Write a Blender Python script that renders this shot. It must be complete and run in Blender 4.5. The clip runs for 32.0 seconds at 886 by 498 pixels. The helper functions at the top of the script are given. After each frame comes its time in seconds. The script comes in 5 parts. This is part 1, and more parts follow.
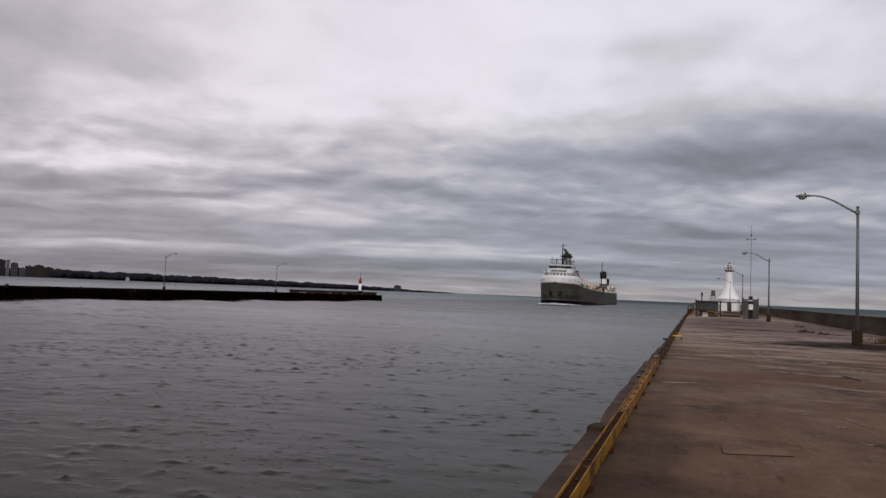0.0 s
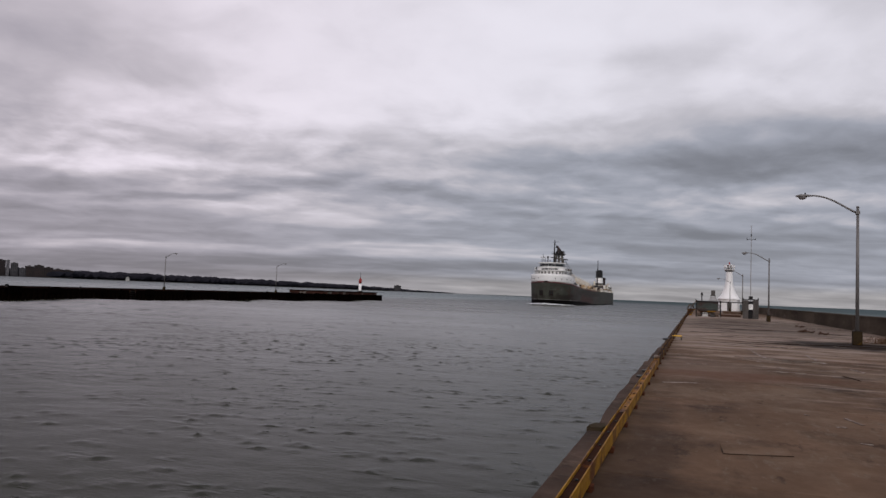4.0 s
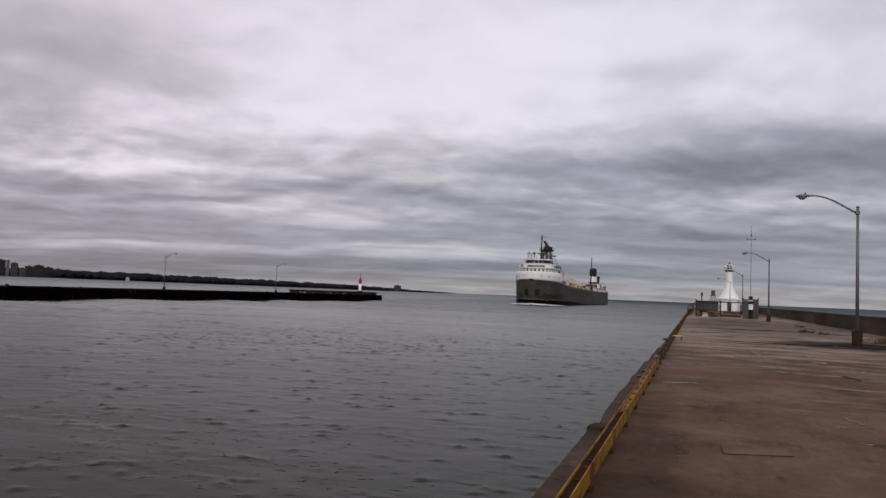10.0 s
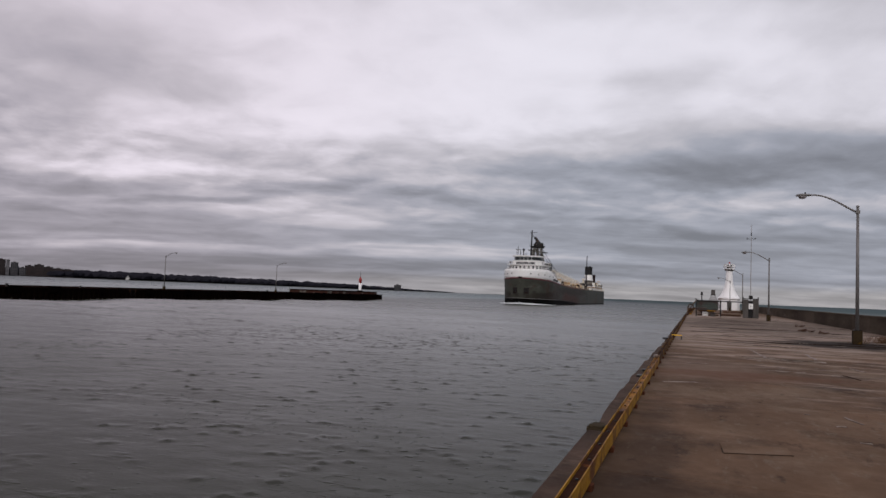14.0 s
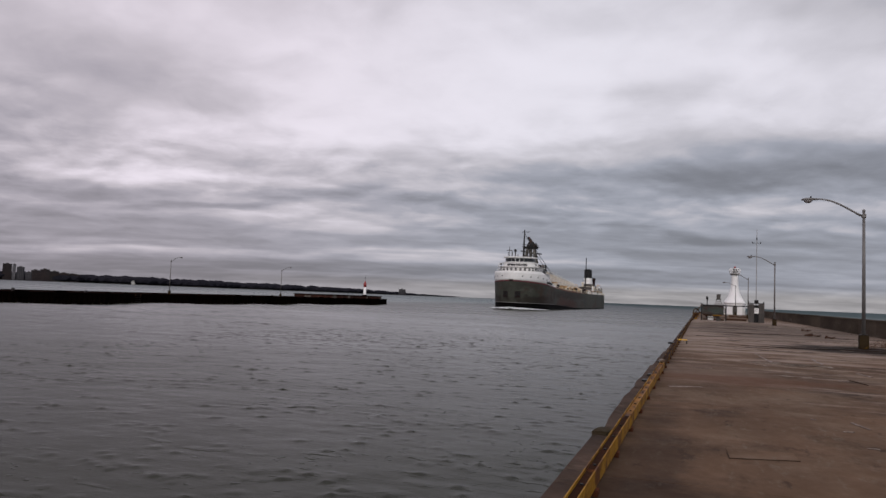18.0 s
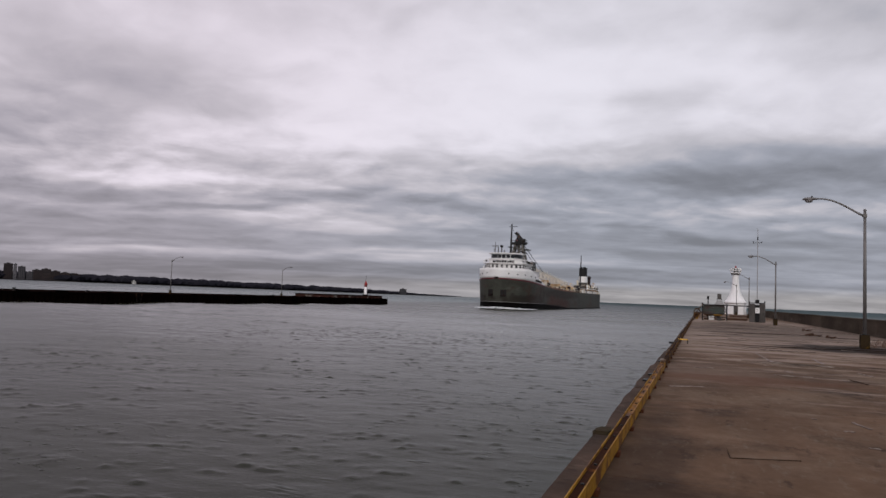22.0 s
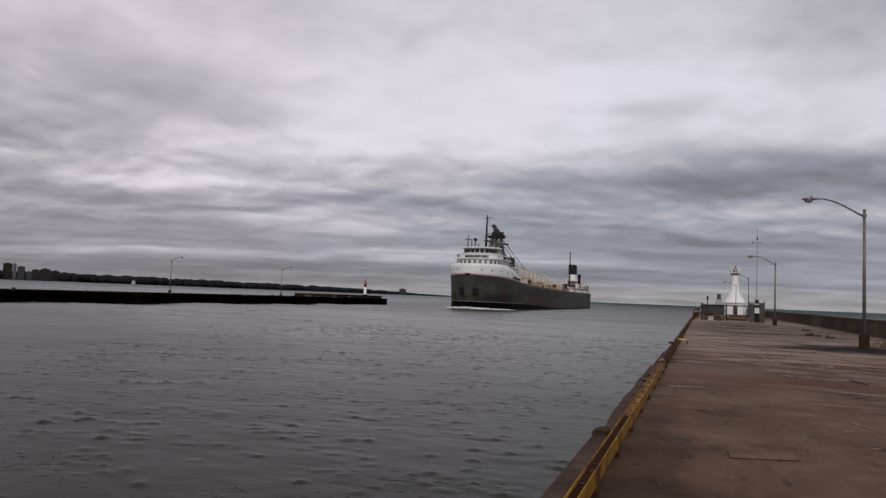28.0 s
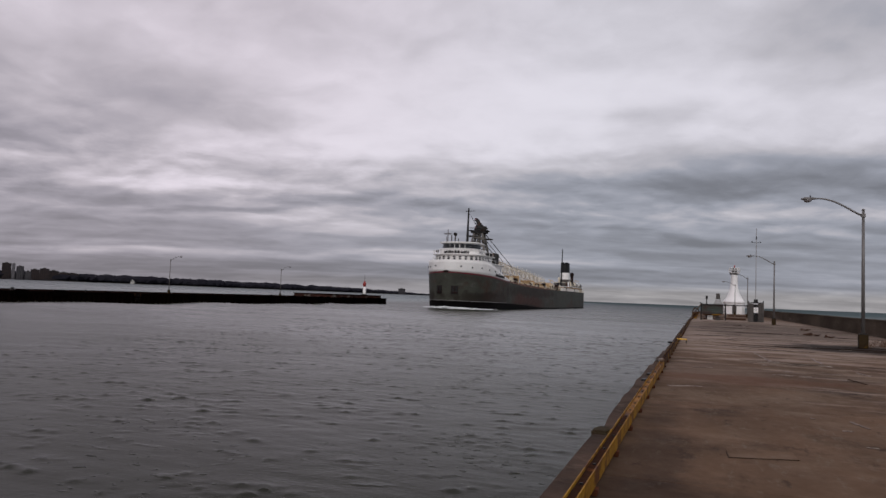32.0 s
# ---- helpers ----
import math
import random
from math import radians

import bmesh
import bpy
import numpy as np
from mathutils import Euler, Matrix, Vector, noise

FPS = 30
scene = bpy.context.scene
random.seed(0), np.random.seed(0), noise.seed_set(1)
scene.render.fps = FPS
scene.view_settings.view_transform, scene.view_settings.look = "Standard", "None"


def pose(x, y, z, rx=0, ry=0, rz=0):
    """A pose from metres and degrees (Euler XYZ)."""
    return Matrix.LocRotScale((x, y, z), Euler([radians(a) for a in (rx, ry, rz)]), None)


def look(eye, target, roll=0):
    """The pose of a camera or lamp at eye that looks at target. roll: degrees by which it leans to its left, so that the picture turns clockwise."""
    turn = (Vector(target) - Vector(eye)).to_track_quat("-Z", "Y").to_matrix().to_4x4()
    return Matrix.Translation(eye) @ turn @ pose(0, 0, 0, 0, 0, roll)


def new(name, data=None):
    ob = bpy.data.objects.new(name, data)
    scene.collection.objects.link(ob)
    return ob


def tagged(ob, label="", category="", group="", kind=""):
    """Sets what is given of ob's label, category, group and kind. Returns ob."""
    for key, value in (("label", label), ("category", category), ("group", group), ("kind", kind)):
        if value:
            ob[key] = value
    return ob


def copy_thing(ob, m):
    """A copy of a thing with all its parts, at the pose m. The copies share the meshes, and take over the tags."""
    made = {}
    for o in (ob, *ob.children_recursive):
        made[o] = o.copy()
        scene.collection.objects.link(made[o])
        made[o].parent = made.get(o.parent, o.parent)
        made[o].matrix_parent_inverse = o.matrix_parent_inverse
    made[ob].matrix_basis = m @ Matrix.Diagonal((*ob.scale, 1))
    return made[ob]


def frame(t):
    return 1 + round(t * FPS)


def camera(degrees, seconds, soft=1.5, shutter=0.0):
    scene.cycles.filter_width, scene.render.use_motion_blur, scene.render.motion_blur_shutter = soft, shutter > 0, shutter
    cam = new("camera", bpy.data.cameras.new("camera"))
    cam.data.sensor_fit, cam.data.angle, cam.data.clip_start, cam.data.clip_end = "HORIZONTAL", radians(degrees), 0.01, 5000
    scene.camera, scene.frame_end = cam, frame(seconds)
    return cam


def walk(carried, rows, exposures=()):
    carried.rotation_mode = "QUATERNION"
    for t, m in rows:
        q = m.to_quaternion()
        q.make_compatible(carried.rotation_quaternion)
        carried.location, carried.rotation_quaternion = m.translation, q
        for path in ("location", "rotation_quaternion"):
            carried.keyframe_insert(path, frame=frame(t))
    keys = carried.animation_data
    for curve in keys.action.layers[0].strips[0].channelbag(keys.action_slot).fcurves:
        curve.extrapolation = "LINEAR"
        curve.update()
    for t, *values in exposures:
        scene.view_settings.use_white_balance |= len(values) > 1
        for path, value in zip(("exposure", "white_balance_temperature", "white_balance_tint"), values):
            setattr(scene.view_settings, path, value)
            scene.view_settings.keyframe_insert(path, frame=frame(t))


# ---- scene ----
# The eye stands still on the pier; the view is nudged by a few tenths of a degree.
cam = camera(63, 32.0, soft=1.5)
EYE = Vector((0.0, 0.0, 3.15))
YAW, PITCH, ROLL = 19.276, 3.437, 2.24


def view(left, up):
    """The pose of the camera, turned to the left and up by small angles in degrees."""
    a, b = radians(YAW + left), radians(PITCH + up)
    way = Vector((-math.sin(a) * math.cos(b), math.cos(a) * math.cos(b), math.sin(b)))
    return look(EYE, EYE + way, ROLL)


walk(cam, [(t, view(a, b)) for t, a, b in (
    (0.0, 0.0, 0.0), (12.2, 0.0, 0.0), (13.0, 0.0, -0.055), (14.4, 0.0, -0.045), (16.4, 0.345, 0.225), (17.0, 0.375, 0.285),
    (19.0, 0.385, 0.28), (21.0, 0.41, 0.262), (22.5, 0.45, 0.252), (25.4, 0.45, 0.26), (28.0, 0.41, 0.26), (30.0, 0.39, 0.26),
    (31.0, 0.36, 0.26), (32.0, 0.345, 0.232))],
    exposures=((0.0, 0.0), (24.0, 0.0), (25.0, -0.11), (32.0, -0.11)))

# ---- world and sun ----
world = bpy.data.worlds.new("overcast")
scene.world = world
world.use_nodes = True
wn, wl = world.node_tree.nodes, world.node_tree.links
sky = wn.new("ShaderNodeTexSky")
sky.sky_type, sky.sun_disc = "NISHITA", False
sky.sun_elevation, sky.sun_rotation = radians(29), radians(170)
grey = wn.new("ShaderNodeHueSaturation")
grey.inputs["Saturation"].default_value = 0.25
wl.new(sky.outputs[0], grey.inputs["Color"])
wl.new(grey.outputs[0], wn["Background"].inputs["Color"])
wn["Background"].inputs["Strength"].default_value = 0.035
sun = new("sun", bpy.data.lights.new("sun", "SUN"))
sun.data.energy, sun.data.angle, sun.data.color = 5.0, radians(25), (1.0, 0.96, 0.92)
sun.matrix_world = look((0, 0, 0), (-math.sin(radians(10)), math.cos(radians(10)), -math.tan(radians(29))))

# ---- materials ----


def nodes_of(name):
    m = bpy.data.materials.new(name)
    m.use_nodes = True
    return m, m.node_tree.nodes, m.node_tree.links


def mixed(n, l, fac, a, b):
    """Mix two colours (sockets or triples) by a socket or number."""
    k = n.new("ShaderNodeMix")
    k.data_type = "RGBA"
    for sock, v in ((k.inputs[0], fac), (k.inputs[6], a), (k.inputs[7], b)):
        if isinstance(v, bpy.types.NodeSocket):
            l.new(v, sock)
        elif isinstance(v, (tuple, list)):
            sock.default_value = (*v[:3], 1)
        else:
            sock.default_value = v
    return k.outputs[2]


def noisy(n, l, vec, scale, detail=6, rough=0.6, stretch=(1, 1, 1)):
    mp = n.new("ShaderNodeMapping")
    mp.inputs["Scale"].default_value = stretch
    l.new(vec, mp.inputs["Vector"])
    t = n.new("ShaderNodeTexNoise")
    t.inputs["Scale"].default_value, t.inputs["Detail"].default_value, t.inputs["Roughness"].default_value = scale, detail, rough
    l.new(mp.outputs[0], t.inputs["Vector"])
    return t.outputs["Fac"]


def ramp(n, l, fac, lo, hi, out_lo=0.0, out_hi=1.0):
    r = n.new("ShaderNodeMapRange")
    r.interpolation_type = "SMOOTHSTEP"
    for k, v in (("From Min", lo), ("From Max", hi), ("To Min", out_lo), ("To Max", out_hi)):
        r.inputs[k].default_value = v
    l.new(fac, r.inputs["Value"])
    return r.outputs[0]


def surface(name, base, second, rough=0.6, metal=0.0, scale=1.0, fine=12.0, bump=0.3, depth=0.01, stain=None, stain_at=(0.55, 0.7),
            stain_scale=0.5, stretch=(1, 1, 1), own=0.0, stain_stretch=(1, 1, 1), use="Object", spec=0.5):
    """A worn surface: two tones in broad patches, fine grain in tone and relief, and stains of a third colour."""
    m, n, l = nodes_of(name)
    p = n["Principled BSDF"]
    co = n.new("ShaderNodeTexCoord").outputs[use]
    broad = noisy(n, l, co, scale, 5, 0.6, stretch)
    grain = noisy(n, l, co, fine, 8, 0.7, stretch)
    c = mixed(n, l, ramp(n, l, broad, 0.35, 0.65), base, second)
    c = mixed(n, l, ramp(n, l, grain, 0.3, 0.8, 0.0, 0.45), c, tuple(v * 0.55 for v in base))
    if stain:
        c = mixed(n, l, ramp(n, l, noisy(n, l, co, stain_scale, 7, 0.65, stain_stretch), *stain_at), c, stain)
    if own:
        info = n.new("ShaderNodeObjectInfo")
        hs = n.new("ShaderNodeHueSaturation")
        l.new(ramp(n, l, info.outputs["Random"], 0, 1, 1 - own, 1 + own), hs.inputs["Value"])
        l.new(c, hs.inputs["Color"])
        c = hs.outputs[0]
    l.new(c, p.inputs["Base Color"])
    l.new(ramp(n, l, grain, 0.2, 0.8, max(0.03, rough - 0.1), min(1, rough + 0.12)), p.inputs["Roughness"])
    p.inputs["Metallic"].default_value, p.inputs["Specular IOR Level"].default_value = metal, spec
    b = n.new("ShaderNodeBump")
    b.inputs["Strength"].default_value, b.inputs["Distance"].default_value = bump, depth
    l.new(grain, b.inputs["Height"])
    l.new(b.outputs[0], p.inputs["Normal"])
    return m


RUST = (0.10, 0.035, 0.015)
CONCRETE = surface("pier_concrete", (0.128, 0.078, 0.049), (0.091, 0.055, 0.034), 0.8, 0, 0.6, 4.5, 0.15, 0.006, (0.036, 0.022, 0.015), (0.50, 0.72), 0.65, stretch=(1, 0.7, 1), own=0.07, stain_stretch=(0.7, 0.8, 1), spec=0.05)
COPE = surface("cope_concrete", (0.085, 0.055, 0.041), (0.05, 0.033, 0.025), 0.85, 0, 0.9, 9, 0.7, 0.02, (0.028, 0.019, 0.013), (0.5, 0.65), 0.7, spec=0.08)
PARAPET = surface("parapet_concrete", (0.096, 0.076, 0.058), (0.058, 0.045, 0.034), 0.9, 0, 0.5, 7, 0.4, 0.012, (0.045, 0.036, 0.030), (0.45, 0.8), 0.3, stretch=(1, 0.3, 1), own=0.16, stain_stretch=(1, 0.3, 0.9), spec=0.02)
BLOCK = surface("lamp_base_concrete", (0.040, 0.027, 0.014), (0.026, 0.018, 0.010), 0.9, 0, 3, 18, 0.6, 0.01, (0.10, 0.055, 0.010), (0.56, 0.68), 2.5, spec=0.05)
WORN_WHITE = surface("worn_line_paint", (0.25, 0.20, 0.17), (0.14, 0.105, 0.08), 0.75, 0, 5, 30, 0.3, 0.003, (0.08, 0.05, 0.034), (0.42, 0.58), 5)
RIM = surface("open_joint", (0.028, 0.018, 0.012), (0.055, 0.035, 0.024), 0.9, 0, 3, 14, 0.3, 0.003, spec=0.1)
CRACK = surface("crack_fill", (0.016, 0.009, 0.006), (0.026, 0.015, 0.010), 0.95, 0, 3, 20, 0.3, 0.003, spec=0.0)
YELLOW = surface("yellow_paint", (0.37, 0.195, 0.016), (0.24, 0.115, 0.011), 0.6, 0, 2.6, 18, 0.4, 0.004, (0.085, 0.030, 0.011), (0.46, 0.60), 2.4, spec=0.12)
WEB = surface("rust_brown_web", (0.040, 0.014, 0.007), (0.022, 0.009, 0.005), 0.85, 0, 3, 20, 0.5, 0.004, (0.13, 0.045, 0.012), (0.56, 0.68), 2.4, spec=0.04)
WORN_YELLOW = surface("rust_worn_yellow_paint", (0.34, 0.15, 0.008), (0.22, 0.085, 0.008), 0.65, 0, 2.2, 14, 0.4, 0.004, (0.075, 0.028, 0.012), (0.40, 0.58), 1.6, spec=0.12)
FRESH_YELLOW = surface("bright_yellow_paint", (0.75, 0.42, 0.01), (0.66, 0.36, 0.02), 0.5, 0, 2, 14, 0.2, 0.003)
RUSTY = surface("rusted_steel", (0.052, 0.024, 0.012), (0.026, 0.013, 0.008), 0.85, 0, 3, 20, 0.6, 0.005, (0.25, 0.13, 0.02), (0.49, 0.61), 1.1, spec=0.08)
GALV = surface("galvanised_steel", (0.19, 0.178, 0.172), (0.14, 0.132, 0.128), 0.5, 0.3, 2, 25, 0.15, 0.002, stretch=(1, 1, 0.3), spec=0.3)
LENS = surface("lamp_lens", (0.22, 0.20, 0.20), (0.16, 0.15, 0.15), 0.25, 0, 8, 30, 0.05, 0.001)
DARKSTEEL = surface("dark_steel", (0.016, 0.016, 0.018), (0.024, 0.021, 0.02), 0.5, 0.3, 2, 20, 0.2, 0.003, RUST, (0.62, 0.78), 1.5, spec=0.15)
WHITE = surface("white_paint", (0.86, 0.85, 0.83), (0.79, 0.78, 0.76), 0.45, 0, 0.4, 6, 0.1, 0.004, (0.45, 0.38, 0.32), (0.62, 0.85), 0.5, stain_stretch=(1, 1, 0.25))
TOWERWHITE = surface("tower_white_paint", (0.90, 0.88, 0.87), (0.84, 0.82, 0.81), 0.5, 0, 0.5, 6, 0.15, 0.006, (0.5, 0.45, 0.42), (0.66, 0.9), 0.5, stain_stretch=(1, 1, 0.2))
REDPAINT = surface("red_paint", (0.36, 0.018, 0.016), (0.26, 0.016, 0.014), 0.5, 0, 1, 12, 0.15, 0.003)
TAN = surface("tan_paint", (0.50, 0.34, 0.17), (0.38, 0.25, 0.12), 0.6, 0, 0.5, 6, 0.2, 0.005, RUST, (0.55, 0.7), 0.35)
CREAM = surface("cream_paint", (0.72, 0.66, 0.53), (0.60, 0.53, 0.40), 0.55, 0, 0.5, 6, 0.15, 0.005, RUST, (0.6, 0.78), 0.4)
HULLGREY = surface("grey_hull_paint", (0.066, 0.068, 0.056), (0.044, 0.046, 0.038), 0.5, 0, 0.08, 1.5, 0.12, 0.02, (0.062, 0.029, 0.020), (0.50, 0.68), 0.06, stain_stretch=(1, 1, 2.0), spec=0.07)
HULLBLACK = surface("black_boot_paint", (0.003, 0.003, 0.003), (0.005, 0.004, 0.004), 0.7, 0, 0.2, 3, 0.15, 0.01, spec=0.03)
RUSTRED = surface("rust_red_steel", (0.020, 0.006, 0.005), (0.007, 0.004, 0.004), 0.7, 0, 1.0, 8, 0.4, 0.01, spec=0.2)
REDLINE = surface("red_trim_paint", (0.15, 0.005, 0.014), (0.10, 0.005, 0.011), 0.5, 0, 0.3, 5, 0.1, 0.003)
DECKRED = surface("red_oxide_deck", (0.17, 0.07, 0.045), (0.13, 0.06, 0.04), 0.75, 0, 0.2, 3, 0.2, 0.005)
SOOT = surface("black_funnel_paint", (0.014, 0.014, 0.015), (0.022, 0.021, 0.02), 0.5, 0, 0.4, 5, 0.1, 0.004, spec=0.15)
TEAL = surface("weathered_dark_green_board", (0.054, 0.068, 0.061), (0.062, 0.056, 0.049), 0.75, 0, 1.2, 12, 0.3, 0.004, RUST, (0.55, 0.7), 1.2, stretch=(0.3, 1, 3), spec=0.1)
KICK = surface("brown_weathered_board", (0.075, 0.04, 0.026), (0.045, 0.027, 0.019), 0.85, 0, 1.5, 14, 0.5, 0.006, (0.16, 0.12, 0.10), (0.55, 0.68), 1.6, stretch=(0.3, 1, 3), spec=0.1)
SHEETGREY = surface("grey_sheet_metal", (0.088, 0.077, 0.070), (0.060, 0.052, 0.047), 0.6, 0.2, 1.2, 12, 0.25, 0.004, (0.06, 0.045, 0.04), (0.55, 0.7), 1.0, stain_stretch=(1, 1, 0.3))
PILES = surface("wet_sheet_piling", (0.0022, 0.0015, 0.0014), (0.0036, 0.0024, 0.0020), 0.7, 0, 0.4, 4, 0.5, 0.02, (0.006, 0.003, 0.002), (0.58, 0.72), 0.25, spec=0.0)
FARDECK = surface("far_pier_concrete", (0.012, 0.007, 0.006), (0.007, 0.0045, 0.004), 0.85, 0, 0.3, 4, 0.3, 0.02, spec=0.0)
FARBLOCK = surface("red_brown_cribwork", (0.055, 0.02, 0.014), (0.035, 0.017, 0.013), 0.85, 0, 0.4, 4, 0.4, 0.03, (0.16, 0.14, 0.12), (0.55, 0.62), 0.35, spec=0.1)
# bluish lift in the woods' tone stands in for distance haze
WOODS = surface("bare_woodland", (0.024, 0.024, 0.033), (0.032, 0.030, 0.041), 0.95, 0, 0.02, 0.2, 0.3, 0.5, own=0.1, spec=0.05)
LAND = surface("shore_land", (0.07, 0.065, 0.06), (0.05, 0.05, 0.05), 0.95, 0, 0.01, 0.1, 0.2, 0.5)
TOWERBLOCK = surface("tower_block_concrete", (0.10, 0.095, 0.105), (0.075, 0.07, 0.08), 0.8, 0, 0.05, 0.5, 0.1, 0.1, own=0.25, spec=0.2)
BRICKBLOCK = surface("brown_brick_block", (0.052, 0.037, 0.036), (0.038, 0.028, 0.029), 0.8, 0, 0.05, 0.5, 0.1, 0.1, own=0.2, spec=0.1)
PALEHOUSE = surface("pale_plaster", (0.22, 0.21, 0.23), (0.16, 0.155, 0.17), 0.8, 0, 0.05, 0.5, 0.1, 0.05)
FOAM = surface("foam", (0.80, 0.82, 0.83), (0.55, 0.58, 0.60), 0.8, 0, 0.8, 6, 0.8, 0.06)
DRYGRASS = surface("dry_weeds", (0.10, 0.045, 0.018), (0.065, 0.034, 0.015), 0.9, 0, 5, 30, 0.2, 0.004)
FOOTRUST = surface("orange_rusted_steel", (0.10, 0.028, 0.010), (0.045, 0.016, 0.008), 0.8, 0, 6, 25, 0.5, 0.004, spec=0.1)
PALEGREY = surface("pale_grey_paint", (0.34, 0.33, 0.33), (0.26, 0.25, 0.25), 0.6, 0, 1, 10, 0.1, 0.002)
SCUFF = surface("scuffed_concrete", (0.27, 0.235, 0.205), (0.16, 0.125, 0.10), 0.75, 0, 2, 9, 0.2, 0.004, (0.09, 0.056, 0.037), (0.40, 0.58), 1.6, stain_stretch=(1, 1, 1), spec=0.15)
MOSSY = surface("mossy_concrete", (0.035, 0.03, 0.017), (0.05, 0.036, 0.022), 0.9, 0, 4, 20, 0.6, 0.01, spec=0.05)
BOOMWHITE = surface("boom_white_paint", (0.74, 0.70, 0.62), (0.60, 0.54, 0.44), 0.55, 0, 0.5, 6, 0.1, 0.005, (0.32, 0.18, 0.08), (0.6, 0.76), 0.5)
GLASS, gn, gl = nodes_of("dark_window_glass")
gn["Principled BSDF"].inputs["Base Color"].default_value = (0.012, 0.014, 0.016, 1)
gn["Principled BSDF"].inputs["Roughness"].default_value = 0.06



def add_patch(m, colour, at, radii, strength, scale):
    """A ragged patch of colour round one place, over what the material has."""
    n, l = m.node_tree.nodes, m.node_tree.links
    p = n["Principled BSDF"]
    before = p.inputs["Base Color"].links[0].from_socket
    co = n.new("ShaderNodeTexCoord").outputs["Object"]
    off = n.new("ShaderNodeVectorMath")
    off.operation = "SUBTRACT"
    l.new(co, off.inputs[0])
    off.inputs[1].default_value = at if len(at) == 3 else (*at, 0)
    div = n.new("ShaderNodeVectorMath")
    div.operation = "MULTIPLY"
    l.new(off.outputs[0], div.inputs[0])
    div.inputs[1].default_value = (1 / radii[0], 1 / radii[1], 1 / radii[2] if len(radii) == 3 else 0)
    far = n.new("ShaderNodeVectorMath")
    far.operation = "LENGTH"
    l.new(div.outputs[0], far.inputs[0])
    rag = n.new("ShaderNodeMath")
    rag.operation = "MULTIPLY_ADD"
    l.new(noisy(n, l, co, scale, 7, 0.65, (0.5, 1.2, 1)), rag.inputs[0])
    rag.inputs[1].default_value = -2.2
    l.new(far.outputs["Value"], rag.inputs[2])
    l.new(mixed(n, l, ramp(n, l, rag.outputs[0], -0.55, 0.0, strength, 0.0), before, colour), p.inputs["Base Color"])


def add_mottle(m, colour, scale, stretch, at, strength, rough=0.7):
    """Weathering scattered all over a material."""
    n, l = m.node_tree.nodes, m.node_tree.links
    p = n["Principled BSDF"]
    before = p.inputs["Base Color"].links[0].from_socket
    co = n.new("ShaderNodeTexCoord").outputs["Object"]
    l.new(mixed(n, l, ramp(n, l, noisy(n, l, co, scale, 9, rough, stretch), at[0], at[1], 0.0, strength), before, colour), p.inputs["Base Color"])


add_mottle(CONCRETE, (0.170, 0.122, 0.086), 0.42, (1, 0.8, 1), (0.47, 0.62), 0.5)
add_mottle(CONCRETE, (0.038, 0.023, 0.014), 0.8, (1, 0.5, 1), (0.54, 0.68), 0.55)
add_mottle(CONCRETE, (0.155, 0.115, 0.085), 2.6, (1, 0.6, 1), (0.57, 0.68), 0.35)
add_mottle(CONCRETE, (0.025, 0.015, 0.010), 3.8, (1, 0.4, 1), (0.58, 0.69), 0.6)
add_mottle(CONCRETE, (0.13, 0.060, 0.030), 0.55, (1, 1, 2), (0.56, 0.72), 0.3)
add_mottle(CONCRETE, (0.15, 0.12, 0.09), 7.0, (1, 0.3, 1), (0.56, 0.66), 0.45)
add_mottle(PARAPET, (0.20, 0.165, 0.135), 0.5, (1, 0.12, 1.2), (0.54, 0.7), 0.6)
add_mottle(PARAPET, (0.035, 0.025, 0.019), 0.7, (1, 0.10, 1.0), (0.55, 0.68), 0.7)
add_mottle(HULLGREY, (0.10, 0.10, 0.090), 0.35, (1, 0.12, 1.2), (0.55, 0.68), 0.6)
add_mottle(HULLGREY, (0.05, 0.022, 0.014), 0.5, (1, 0.5, 0.35), (0.60, 0.72), 0.6)
add_mottle(HULLGREY, (0.018, 0.016, 0.014), 0.30, (1, 0.16, 1.1), (0.50, 0.68), 0.3)
add_mottle(HULLGREY, (0.026, 0.015, 0.011), 0.55, (1, 1, 0.14), (0.54, 0.68), 0.35)
add_patch(HULLGREY, (0.024, 0.014, 0.010), (0, 62, 5.2), (60, 42, 2.0), 0.75, 0.25)
add_patch(HULLGREY, (0.020, 0.015, 0.012), (0, 14, 3.0), (60, 16, 1.8), 0.7, 0.3)
add_mottle(TEAL, (0.060, 0.028, 0.024), 0.9, (1, 1, 1.6), (0.44, 0.60), 0.7)
add_mottle(TEAL, (0.018, 0.015, 0.016), 1.6, (0.6, 1, 2), (0.52, 0.66), 0.6)
add_mottle(SHEETGREY, (0.030, 0.024, 0.022), 1.4, (1, 1, 0.4), (0.46, 0.62), 0.6)
add_patch(HULLGREY, (0.055, 0.019, 0.013), (8.0, 58.0, 1.6), (30.0, 26.0, 2.6), 0.85, 0.25)
add_patch(HULLGREY, (0.065, 0.024, 0.017), (8.0, 44.0, 3.0), (30.0, 9.0, 1.8), 0.7, 0.3)
add_patch(HULLGREY, (0.012, 0.011, 0.010), (8.0, 45.0, 0.4), (30.0, 26.0, 1.2), 0.9, 0.3)
add_mottle(COPE, (0.15, 0.105, 0.078), 1.6, (1, 1, 1), (0.54, 0.68), 0.6)
add_patch(CONCRETE, (0.30, 0.235, 0.195), (3.5, 66.0), (12.0, 44.0), 0.75, 0.8)
add_patch(CONCRETE, (0.028, 0.018, 0.012), (5.0, 64.0), (9.0, 24.0), 0.6, 0.45)
